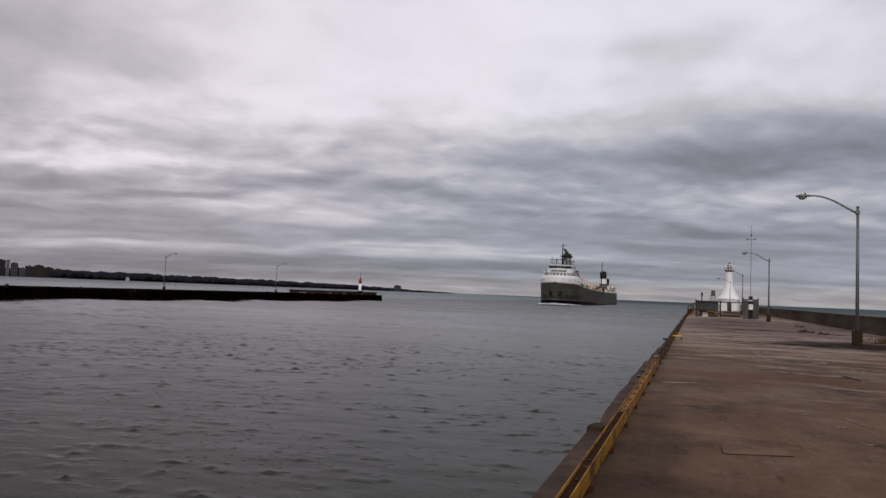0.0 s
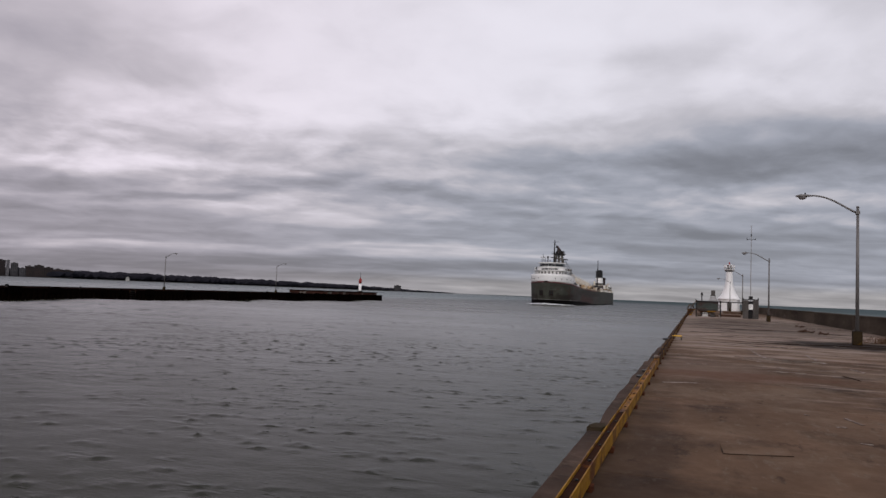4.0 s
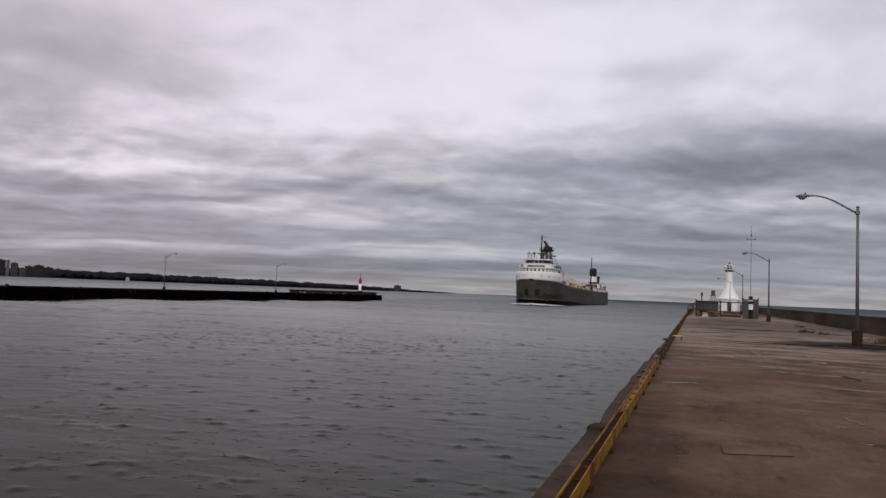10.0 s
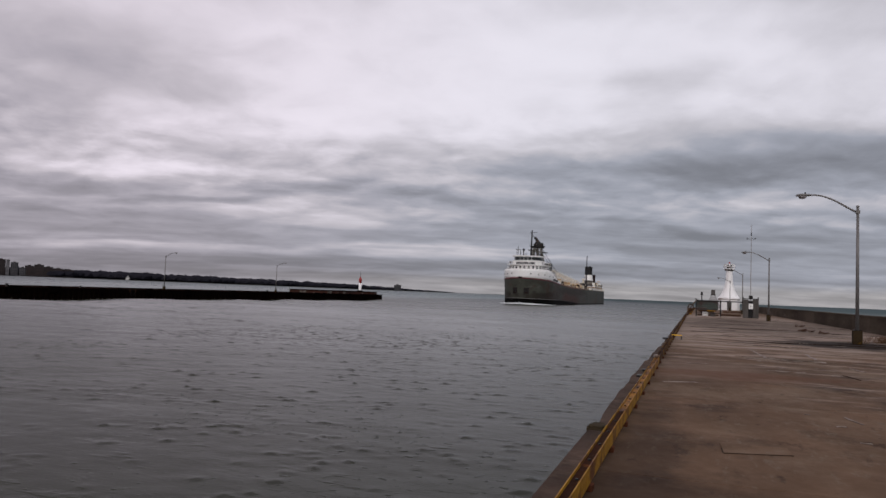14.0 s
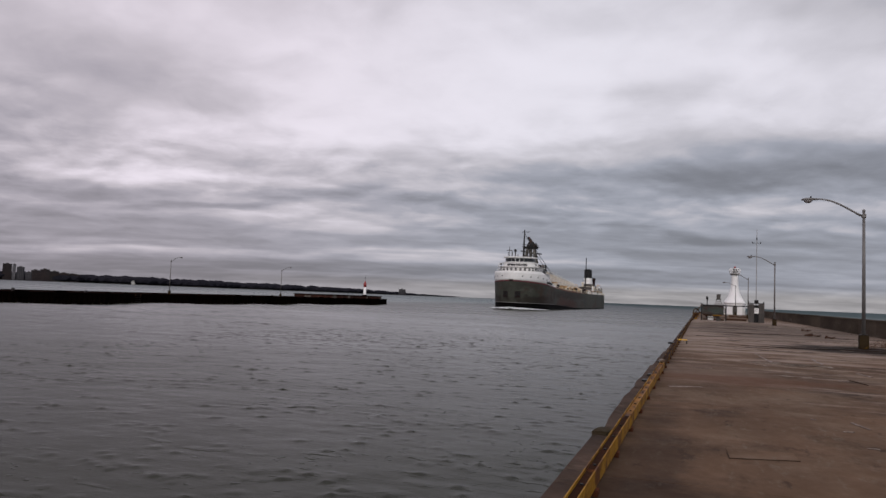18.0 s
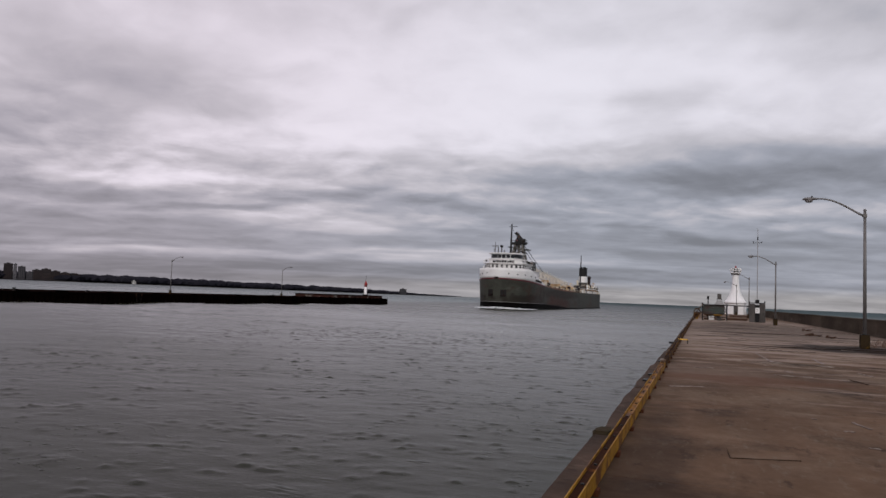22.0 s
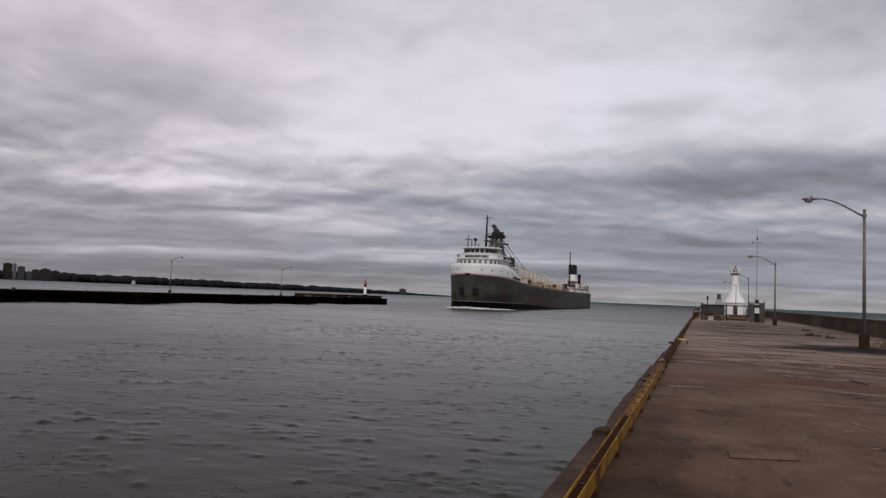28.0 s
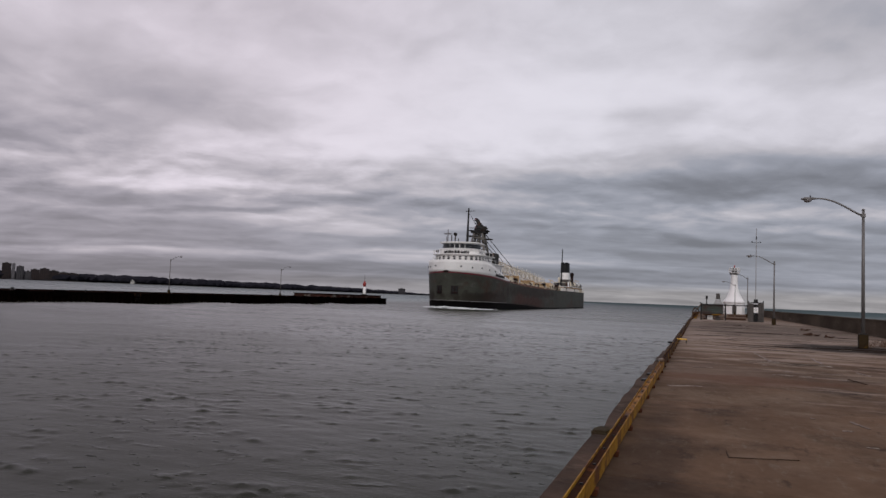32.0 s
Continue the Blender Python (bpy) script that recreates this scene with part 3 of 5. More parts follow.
def strip(x0, y0, x1, y1, w, seed=0):
    """A ragged strip's outline from one point to another."""
    r = random.Random(seed)
    d = Vector((x1 - x0, y1 - y0))
    s = Vector((-d.y, d.x)).normalized() * w / 2
    k = 7
    a = [(x0 + d.x * i / k + s.x * r.uniform(0.4, 1.2), y0 + d.y * i / k + s.y * r.uniform(0.4, 1.2)) for i in range(k + 1)]
    b = [(x0 + d.x * i / k - s.x * r.uniform(0.4, 1.2), y0 + d.y * i / k - s.y * r.uniform(0.4, 1.2)) for i in range(k + 1)]
    return a + b[::-1]


def build_pier():
    body = part("pavement", box(-1.10, 11.25, -40, 192, -4.0, DECK - 0.20), COPE)
    tagged(body, "long brown stained concrete pier deck with joints and cracks", "pier", kind="structure")
    # cope along the water's edge, in cast lengths with broken rims
    y = -40.0
    k = 0
    while y < 190:
        long = 49.3 if y < 0 else rnd.choice((6.1, 5.8, 6.4))
        e = y + long
        rim = ragged(y + 0.02, e - 0.02, 0.5 if y > 0 else 4.0, -1.235 if y < 0 else -1.25 if y < 20 else -1.2 if y < 27 else -1.15, 0.012 if y < 0 else 0.014, k)
        if 9 < y < 10:
            rim = [(rx + 0.09 * max(0.0, 1 - (ry - y) / 2.2), ry) for rx, ry in rim]
        out = [(-0.91, y + 0.02), *rim, (-0.91, e - 0.02)]
        top = DECK - (0.0 if y < 0 else 0.015 + 0.02 * rnd.random())
        part("cope_stone", prism(out, -4.0, top), COPE, body)
        y, k = e, k + 1
    # broken lump left standing where two lengths meet
    lump = prism([(-1.25, 9.34), (-1.28, 9.5), (-1.21, 9.74), (-1.05, 9.72), (-1.0, 9.48), (-1.05, 9.33)], 0.9, DECK + 0.035)
    bmesh.ops.bevel(lump, geom=lump.edges[:], offset=0.03, segments=2, affect="EDGES")
    part("broken_concrete", lump, MOSSY, body, "mossy broken concrete lump")
    # cast slabs across the pier
    cols = ((-0.90, 11.24),)
    y = -40.0
    while y < 190:
        long = 5.9
        for a, b in cols:
            o = part("slab", box(a, b - 0.012, y, y + long - 0.014, DECK - 0.22, DECK, 0.008), CONCRETE, body)
            o.matrix_basis = pose(0, 0, rnd.uniform(-0.006, 0.0))
        y += long
    # spalled seams and pale scuffs along the farther joints
    for i in range(34):
        y = rnd.uniform(27, 92)
        x = rnd.uniform(-0.6, 8.5)
        w = rnd.uniform(0.8, 4.2)
        part("seam", prism(strip(x, y, min(x + w, 11), y + rnd.uniform(-0.2, 0.4), 0.003 * y + rnd.uniform(0.0, 0.3), 200 + i), DECK - 0.01, DECK + 0.003), CRACK, body, "dark spalled seam")
    for i in range(64):
        y = 17 + 72 * rnd.random() ** 0.7
        x = rnd.uniform(-0.6, 8.5)
        w = rnd.uniform(0.3, 2.4)
        part("scuff", prism(strip(x, y, min(x + w, 11), y + rnd.uniform(-0.2, 0.3), 0.004 * y + rnd.uniform(0.0, 0.4), 300 + i), DECK - 0.01, DECK + 0.0025), SCUFF, body, "pale scuffed concrete")
    return body


pier = build_pier()


def flat_mark(name, outline, material, label, z=0.005, cat="paint mark"):
    o = part(name, prism(outline, DECK - 0.002, DECK + z), material)
    return tagged(o, label, cat, group="marks on the pier")


for i, (x0, y0, x1, y1, w) in enumerate(((-0.58, 15.53, 0.07, 15.90, 0.11), (-0.15, 20.63, 0.37, 20.89, 0.13), (1.93, 28.85, 2.04, 26.2, 0.07), (2.05, 26.0, 2.12, 24.54, 0.10), (2.14, 21.29, 2.29, 20.9, 0.14),
                                           (3.59, 27.43, 3.58, 24.91, 0.10), (2.16, 12.38, 2.29, 11.78, 0.06), (1.89, 11.39, 2.02, 11.42, 0.08), (1.95, 10.17, 2.08, 10.17, 0.06), (1.61, 12.38, 1.69, 12.37, 0.08),
                                           (4.02, 22.31, 4.18, 21.29, 0.08), (3.14, 19.59, 3.39, 19.64, 0.08), (1.4, 33.0, 2.4, 33.6, 0.25), (-0.4, 44, 1.8, 44.6, 0.3), (1.0, 57, 4.6, 57.5, 0.4))):
    flat_mark("paint_mark", strip(x0, y0, x1, y1, w, i), WORN_WHITE, "worn whitish scrape on the concrete deck")
for i, (x0, y0, x1, y1, w) in enumerate(((1.8, 34.6, 6.4, 35.2, 0.30), (1.3, 39.3, 3.0, 39.6, 0.22), (4.6, 34.9, 9.6, 36.2, 0.7), (3.44, 19.96, 3.62, 18.9, 0.07), (0.5, 47.0, 2.4, 47.4, 0.4),
                                          (2.2, 50.5, 5.0, 51.3, 0.5), (0.0, 61.0, 4.2, 61.6, 0.5), (6.2, 37.0, 10.8, 38.4, 0.5), (8.2, 40.0, 11.0, 41.5, 0.6), (-0.7, 35.6, 1.5, 35.7, 0.12))):
    flat_mark("deck_crack", strip(x0, y0, x1, y1, w, 40 + i), CRACK, "dark dirt-filled joint in the concrete deck", 0.003, "crack")
# a patch of newer concrete with a dark rim
patch = thing("concrete_patch", "rectangular repair patch in the concrete deck", "patch", at=(0, 0, DECK))
part("fill", prism([(0.34, 8.68), (1.06, 8.91), (1.04, 9.35), (0.31, 9.27)], -0.01, 0.002), CONCRETE, patch)
part("rim", prism(strip(0.33, 8.655, 1.06, 8.90, 0.006, 71), -0.01, 0.006), RIM, patch, "dark open joint")
part("rim", prism(strip(0.33, 8.655, 0.315, 8.95, 0.007, 72), -0.01, 0.006), RIM, patch, "dark open joint")


def build_guard_rail():
    """An H-section beam lying on feet along the edge, web flat, flanges upright."""
    rail = thing("guard_rail", "yellow painted rusting steel guard rail bolted along the pier edge", "rail", at=(-0.885, 0, DECK))
    y = -12.0
    lengths = [(-12.0, 9.8, YELLOW), (9.85, 19.4, YELLOW), (19.5, 33.0, RUSTY), (33.2, 52.0, RUSTY), (52.1, 70.0, RUSTY), (70.1, 92.0, RUSTY)]
    for a, b, m in lengths:
        web = WORN_YELLOW if a == 9.85 else WEB
        beam = part("beam", box(-0.030, 0.052, a, b, 0.160, 0.176), web, rail, "rust-brown web of the beam" if web is WEB else "worn yellow web of the beam")
        part("flange", box(-0.040, -0.030, a, b, 0.05, 0.205, 0.003), m, rail)
        part("flange", box(0.052, 0.064, a, b, 0.05, 0.205, 0.004), m, rail)
        k = a + 0.5
        first = None
        while k < min(b, 60):
            if first is None:
                first = part("bolt", tube((0.012, k, 0.17), (0.012, k, 0.190), 0.016, seg=6), DARKSTEEL, rail)
                k0 = k
            else:
                again(first, rail, pose(0, k - k0, 0))
            k += 0.76
    foot = part("foot", box(-0.062, 0.095, -0.06, 0.06, 0.0, 0.055, 0.006), FOOTRUST, rail, "orange-rusted foot under the beam")
    foot.matrix_basis = pose(0, -2.0, 0)
    k = -0.4
    while k < 90:
        again(foot, rail, pose(0, k, 0))
        k += 1.7
    return rail


build_guard_rail()


def build_ladder_head():
    lad = thing("ladder_head", "bright yellow steel ladder grab bar lying over the pier edge", "ladder", at=(-0.8, 33.0, DECK))
    part("grab_bar", box(-0.10, 0.32, -0.10, 0.10, 0.15, 0.20, 0.02), FRESH_YELLOW, lad)
    part("stile", tube((0.3, -0.07, 0), (0.3, -0.07, 0.16), 0.02), DARKSTEEL, lad)
    part("stile", tube((0.3, 0.07, 0), (0.3, 0.07, 0.16), 0.02), DARKSTEEL, lad)
    part("plate", box(-0.46, -0.12, -0.3, 0.3, -0.02, 0.05, 0.01), DARKSTEEL, lad, "dark plate on the cope")
    return lad


build_ladder_head()
chunk = box(-0.05, 0.07, -0.09, 0.09, 0, 0.10)
bmesh.ops.bevel(chunk, geom=chunk.edges[:], offset=0.025, segments=1, affect="EDGES")
chunk = part("concrete_chunk", chunk, SCUFF)
chunk.matrix_basis = pose(-0.885, 19.25, DECK + 0.176, 0, 0, 20)
tagged(chunk, "pale broken concrete chunk lying on the guard rail", "rubble")
for i, (x, y, s) in enumerate(((-1.0, 17.9, 0.3), (-1.02, 16.5, 0.3), (-1.0, 22.2, 0.25), (-1.0, 46.0, 0.5))):
    tagged(part("dark_plate", box(x - 0.14, x + 0.14, y - s / 2, y + s / 2, DECK - 0.03, DECK + 0.012, 0.006), DARKSTEEL), "dark rusty steel plate on the pier edge", "plate")


def build_parapet():
    wall = part("wall_east", box(11.36, 11.80, -40, 192, -4.0, 2.55), PARAPET)
    tagged(wall, "weathered brown concrete parapet wall along the pier", "wall", kind="structure")
    y = -40.0
    while y < 190:
        part("wall_section", box(11.24, 11.36, y + 0.01, y + 5.99, DECK - 0.2, 2.54 + rnd.uniform(-0.015, 0.01), 0.012), PARAPET, wall)
        part("coping", box(11.2, 11.84, y + 0.006, y + 5.994, 2.555, 2.66 + rnd.uniform(-0.012, 0.012), 0.01), PARAPET, wall)
        y += 6.0
    return wall


build_parapet()


def build_street_lamp(name, label, reach=-1.0):
    """A steel lamp post on a concrete block; its curved arm reaches along x."""
    s = thing(name, label, "street lamp", group="lamps along the piers")
    bl = box(-0.19, 0.19, -0.19, 0.19, 0, 0.62, 0.03)
    part("base_block", bl, BLOCK, s, "yellow-stained concrete base block")
    part("flange", box(-0.15, 0.15, -0.15, 0.15, 0.62, 0.65, 0.004), DARKSTEEL, s)
    part("pole", tube((0, 0, 0.62), (0, 0, 6.30), 0.082, 0.06, 14), GALV, s, smooth=True)
    part("cap", tube((0, 0, 6.30), (0, 0, 6.36), 0.08, 0.05, 12), GALV, s)
    part("clamp", box(-0.085, 0.085, -0.08, 0.08, 5.98, 6.14, 0.01), GALV, s)
    pts, rad = [], []
    for i in range(15):
        u = i / 14
        x = reach * (0.06 + 1.82 * u)
        z = 6.06 + 0.80 * math.sin(u * math.pi / 2) ** 1.15 + 0.0 * u
        pts.append((x, 0, z))
        rad.append(0.048 - 0.012 * u)
    part("arm", bent_tube(pts, rad, 10), GALV, s, smooth=True)
    hx = reach * 1.86
    head = bmesh.new()
    secs = ((0.0, 0.05, 0.05), (0.12, 0.08, 0.07), (0.3, 0.13, 0.10), (0.52, 0.15, 0.11), (0.70, 0.10, 0.07), (0.74, 0.03, 0.03))
    rows = []
    for d, w, h in secs:
        rows.append([head.verts.new((hx + reach * d, w * math.cos(k), 6.84 - 0.03 * d + h * math.sin(k) * (1.0 if math.sin(k) > 0 else 0.35))) for k in (math.tau * j / 12 for j in range(12))])
    for a, b in zip(rows, rows[1:]):
        for j in range(12):
            head.faces.new((a[j], a[(j + 1) % 12], b[(j + 1) % 12], b[j]))
    head.faces.new(rows[0])
    head.faces.new(rows[-1][::-1])
    h = part("head", head, GALV, s, smooth=True)
    lens = turned(((0.02, -0.14), (0.09, -0.11), (0.12, -0.04), (0.125, 0.0)), 14)
    bmesh.ops.scale(lens, vec=(1.5, 1, 1), verts=lens.verts)
    bmesh.ops.translate(lens, vec=(hx + reach * 0.45, 0, 6.81), verts=lens.verts)
    part("lens", lens, LENS, h, "cloudy glass bowl", smooth=True)
    part("photocell", tube((hx + reach * 0.33, 0, 6.92), (hx + reach * 0.33, 0, 7.0), 0.035, 0.03, 8), DARKSTEEL, h)
    return s


lamp = build_street_lamp("street_lamp", "grey steel street lamp with curved arm on a concrete block")
lamp.matrix_basis = pose(7.03, 37.5, DECK)
for y in (79.3, 121.5, 163.5):
    copy_thing(lamp, pose(7.03, y, DECK))


def weeds(x, y, count, size, seed):
    r = random.Random(seed)
    bm = bmesh.new()
    for _ in range(count):
        a, d = r.uniform(0, math.tau), abs(r.gauss(0, size))
        c = Vector((d * math.cos(a), d * math.sin(a), 0))
        tip = c + Vector((r.gauss(0, 0.1), r.gauss(0, 0.1), r.uniform(0.05, 0.24)))
        w = Vector((r.uniform(-1, 1), r.uniform(-1, 1), 0)).normalized() * 0.012
        mid = (c + tip) / 2 + w * 2
        bm.faces.new([bm.verts.new(q) for q in (c - w, c + w, mid + w, tip, mid - w)])
    o = part("weeds", bm, DRYGRASS)
    o.matrix_basis = pose(x, y, DECK)
    return tagged(o, "dry reddish weeds growing from a deck joint", "weeds", kind="stuff")


weeds(8.6, 40.0, 160, 0.35, 1)
weeds(9.6, 44.5, 130, 0.4, 2)
weeds(9.2, 42.2, 60, 0.5, 3)
weeds(7.2, 38.2, 40, 0.3, 4)
for i, (x, y, s) in enumerate(((6.75, 51.5, 0.26), (7.3, 48.6, 0.14), (7.6, 63.0, 0.2))):
    r = random.Random(90 + i)
    bm = bmesh.new()
    for _ in range(7):
        a = Vector((r.uniform(-s, s) * 2, r.uniform(-s, s), 0.04))
        tube(a, a + Vector((r.uniform(-s, s) * 2, r.uniform(-s, s), r.uniform(0.0, 0.16))), 0.05, 0.03, 6, bm)
    o = part("driftwood", bm, KICK)
    o.matrix_basis = pose(x, y, DECK)
    tagged(o, "small heap of dark driftwood on the deck", "driftwood")

# ---- gate at the pier's head ----


def build_barrier():
    """Two posts and a top rail that carry a boarded panel."""
    g = thing("barrier", "dark weathered boarded barrier between steel posts across the pier", "barrier", at=(0, 90, DECK))
    for x in (0.22, 2.86):
        part("post", box(x - 0.07, x + 0.07, -0.07, 0.07, 0, 1.92, 0.01), DARKSTEEL, g)
    part("top_rail", tube((0.1, 0, 2.0), (0.5, 0, 1.72), 0.06), DARKSTEEL, g)
    part("top_rail", box(0.4, 5.3, -0.05, 0.05, 1.74, 1.86, 0.008), DARKSTEEL, g)
    for k in range(4):
        part("board", box(0.3, 2.62, 0.075, 0.12, 0.72 + k * 0.262, 0.977 + k * 0.262, 0.008), TEAL, g)
    part("low_board", box(0.4, 2.4, 0.1, 0.5, 0.6, 0.74, 0.01), RUSTY, g)
    part("low_rail", box(0.3, 2.8, -0.03, 0.03, 0.34, 0.42, 0.006), DARKSTEEL, g)
    part("brace", tube((2.86, 0, 0.1), (2.86, 1.1, 1.6), 0.045), DARKSTEEL, g)
    part("pipe_hoop", bent_tube([(-0.7, -1.0, 0.0), (-0.7, -1.0, 1.0), (-0.5, -0.8, 1.35), (-0.2, -0.4, 1.3), (0.0, -0.1, 0.9)], [0.06] * 5, 8), RUSTY, g)
    for k, (x0, x1, z0, z1) in enumerate(((0.35, 2.7, 0.06, 0.24), (2.95, 5.1, 0.1, 0.34), (3.2, 5.2, 0.5, 0.66), (0.6, 2.2, 0.46, 0.6))):
        part("kick_board", box(x0, x1, 0.6, 0.66, z0, z1, 0.01), KICK, g, "brown weathered kick board")
    part("life_ring_box", box(0.9, 1.5, 0.3, 0.5, 0.05, 0.5, 0.03), WHITE, g, "small white box")
    part("crate", box(1.8, 2.3, 0.3, 0.7, 0.0, 0.45, 0.02), SHEETGREY, g)
    part("side_rail", tube((0.22, 0, 1.85), (-0.75, -3.2, 0.5), 0.05), RUSTY, g)
    part("side_rail", tube((0.22, 0, 1.0), (-0.75, -3.2, 0.15), 0.05), RUSTY, g)
    return g


def build_gate_box():
    g = thing("gate_cabinet", "grey sheet metal gate cabinet with a white sign", "cabinet", at=(6.08, 90, DECK))
    part("side_panel", box(-0.82, -0.24, -0.25, 0.3, 0, 2.12, 0.02), SHEETGREY, g)
    part("side_panel", box(0.24, 0.84, -0.25, 0.3, 0, 2.16, 0.02), SHEETGREY, g)
    part("door", box(-0.24, 0.24, 0.0, 0.06, 0, 2.0, 0.005), DARKSTEEL, g, "dark recessed door")
    part("lintel", box(-0.8, 0.82, -0.2, 0.28, 2.16, 2.24, 0.01), DARKSTEEL, g)
    for k in range(4):
        part("rib", box(-0.78 + 0.14 * k, -0.75 + 0.14 * k, -0.28, -0.25, 0.05, 2.05), SHEETGREY, g)
        part("rib", box(0.30 + 0.14 * k, 0.33 + 0.14 * k, -0.28, -0.25, 0.05, 2.08), SHEETGREY, g)
    sign = part("sign", box(-0.22, 0.24, -0.29, -0.26, 1.05, 1.66, 0.004), WHITE, g, "white sign with dark bars")
    for k in range(3):
        part("bar", box(-0.14, 0.16 - 0.05 * k, -0.298, -0.29, 1.5 - 0.13 * k, 1.53 - 0.13 * k), DARKSTEEL, sign)
    part("top_box", box(-0.2, 0.22, -0.15, 0.2, 2.24, 2.58, 0.02), DARKSTEEL, g, "dark equipment box")
    part("corner_post", tube((0.8, 0.1, 2.1), (0.8, 0.1, 2.42), 0.06), DARKSTEEL, g)
    part("corner_post", tube((-0.78, 0.1, 2.1), (-0.78, 0.1, 2.36), 0.05), DARKSTEEL, g)
    return g


def build_radio_mast():
    g = thing("radio_mast", "thin white aerial mast above the gate cabinet", "mast", at=(6.10, 90.5, DECK))
    part("pole", tube((0, 0, 0), (0, 0, 10.0), 0.05, 0.035, 8), PALEGREY, g)
    part("whip", tube((0, 0, 10.0), (0, 0, 10.8), 0.035, 0.03, 6), PALEGREY, g)
    part("sensor", tube((0, 0, 9.5), (0, 0, 9.85), 0.07, 0.05, 8), DARKSTEEL, g)
    part("cross_arm", tube((-0.45, 0, 9.15), (0.42, 0, 9.15), 0.02, seg=6), DARKSTEEL, g)
    part("cup", tube((-0.45, 0, 9.1), (-0.45, 0, 9.3), 0.05, seg=6), DARKSTEEL, g)
    part("cup", tube((0.42, 0, 9.1), (0.42, 0, 9.26), 0.05, seg=6), DARKSTEEL, g)
    return g


build_barrier()
build_gate_box()
build_radio_mast()
mp = thing("marker_post", "dark slim marker post with a small cap", "post", at=(0.9, 100, DECK))
part("post", tube((0, 0, 0), (0, 0, 2.7), 0.07, 0.06), DARKSTEEL, mp)
part("cap", tube((0, 0, 2.55), (0, 0, 2.95), 0.15, 0.12, 10), DARKSTEEL, mp)
for x, y in ((-0.5, 96.0), (-0.6, 106.0), (-0.4, 116.0)):
    b = thing("bollard", "squat rusty mooring bollard at the pier edge", "bollard", at=(x, y, DECK))
    part("stem", turned(((0.28, 0), (0.24, 0.1), (0.2, 0.4), (0.22, 0.5)), 14), RUSTY, b, smooth=True)
    part("cap", turned(((0.22, 0.5), (0.32, 0.56), (0.32, 0.66), (0.2, 0.72)), 14), RUSTY, b, smooth=True)


def build_lighthouse():
    g = thing("lighthouse", "small white flared lighthouse with a railed lantern gallery", "lighthouse", at=(7.45, 178, DECK))
    part("base", turned(((2.3, 0), (2.3, 2.3), (2.36, 2.4), (2.36, 2.5)), 8), TOWERWHITE, g)
    prof = [(2.36, 2.5), (2.42, 2.6)]
    for i in range(17):
        u = i / 16
        prof.append((0.72 + 1.72 * (1 - u) ** 3.1, 2.64 + 6.36 * u))
    part("tower", turned(prof, 32), TOWERWHITE, g, smooth=True)
    part("door", box(-0.45, 0.45, -2.35, -2.05, 0.02, 1.9, 0.01), SHEETGREY, g, "grey door in the base")
    part("gallery", turned(((0.8, 8.95), (1.0, 9.05), (1.02, 9.16), (0.7, 9.2)), 24), SHEETGREY, g, "grey gallery deck")
    for k in range(12):
        a = math.tau * k / 12
        c, s = math.cos(a), math.sin(a)
        part("railing_post", bent_tube([(0.85 * c, 0.85 * s, 9.1), (1.1 * c, 1.1 * s, 9.5), (1.2 * c, 1.2 * s, 10.0), (1.05 * c, 1.05 * s, 10.45)], [0.07] * 4, 6), TOWERWHITE, g)
    for rr, z, w in ((1.2, 9.95, 0.08), (1.05, 10.45, 0.08), (1.08, 9.45, 0.07)):
        ring = bmesh.new()
        for k in range(20):
            a, b = math.tau * k / 20, math.tau * (k + 1) / 20
            tube((rr * math.cos(a), rr * math.sin(a), z), (rr * math.cos(b), rr * math.sin(b), z), w, seg=6, bm=ring)
        part("railing", ring, TOWERWHITE, g)
    part("lantern", turned(((0.5, 9.15), (0.5, 10.2), (0.45, 10.3)), 12), GALV, g, "grey glazed lantern room")
    part("roof", turned(((0.64, 10.3), (0.64, 10.36), (0.22, 10.55)), 16), SHEETGREY, g)
    part("lamp", turned(((0.15, 10.5), (0.17, 10.85), (0.07, 11.1)), 10), REDPAINT, g, "dark red lamp on the roof")
    return g


build_lighthouse()


def build_beacon():
    g = thing("skeleton_beacon", "grey lattice beacon with a dark lantern box", "beacon", at=(3.4, 150, DECK))
    for sx, sy in ((-1, -1), (1, -1), (-1, 1), (1, 1)):
        part("leg", tube((1.6 * sx, 1.6 * sy, 0.0), (0.32 * sx, 0.32 * sy, 3.0), 0.07, 0.06, 6), PALEGREY, g)
    for k, z in enumerate((0.8, 1.6, 2.4)):
        w = 1.6 - 1.28 * z / 3.0
        for a, b in (((-w, -w), (w, -w)), ((w, -w), (w, w)), ((w, w), (-w, w)), ((-w, w), (-w, -w))):
            part("brace", tube((*a, z), (*b, z + (0.5 if k % 2 else 0)), 0.045, seg=6), PALEGREY, g)
    slat = bmesh.new()
    for k in range(5):
        z = 0.5 + 0.5 * k
        w = 1.56 - 1.28 * z / 3.0
        box(-w, w, -w - 0.06, -w - 0.02, z, z + 0.3, bm=slat)
    part("daymark", slat, PALEGREY, g, "pale slatted day mark")
    part("platform", box(-0.5, 0.5, -0.5, 0.5, 3.0, 3.1), SHEETGREY, g)
    part("lantern", box(-0.36, 0.36, -0.36, 0.36, 3.1, 4.1, 0.06), SHEETGREY, g, "grey lantern box")
    return g


build_beacon()

# ---- far pier ----


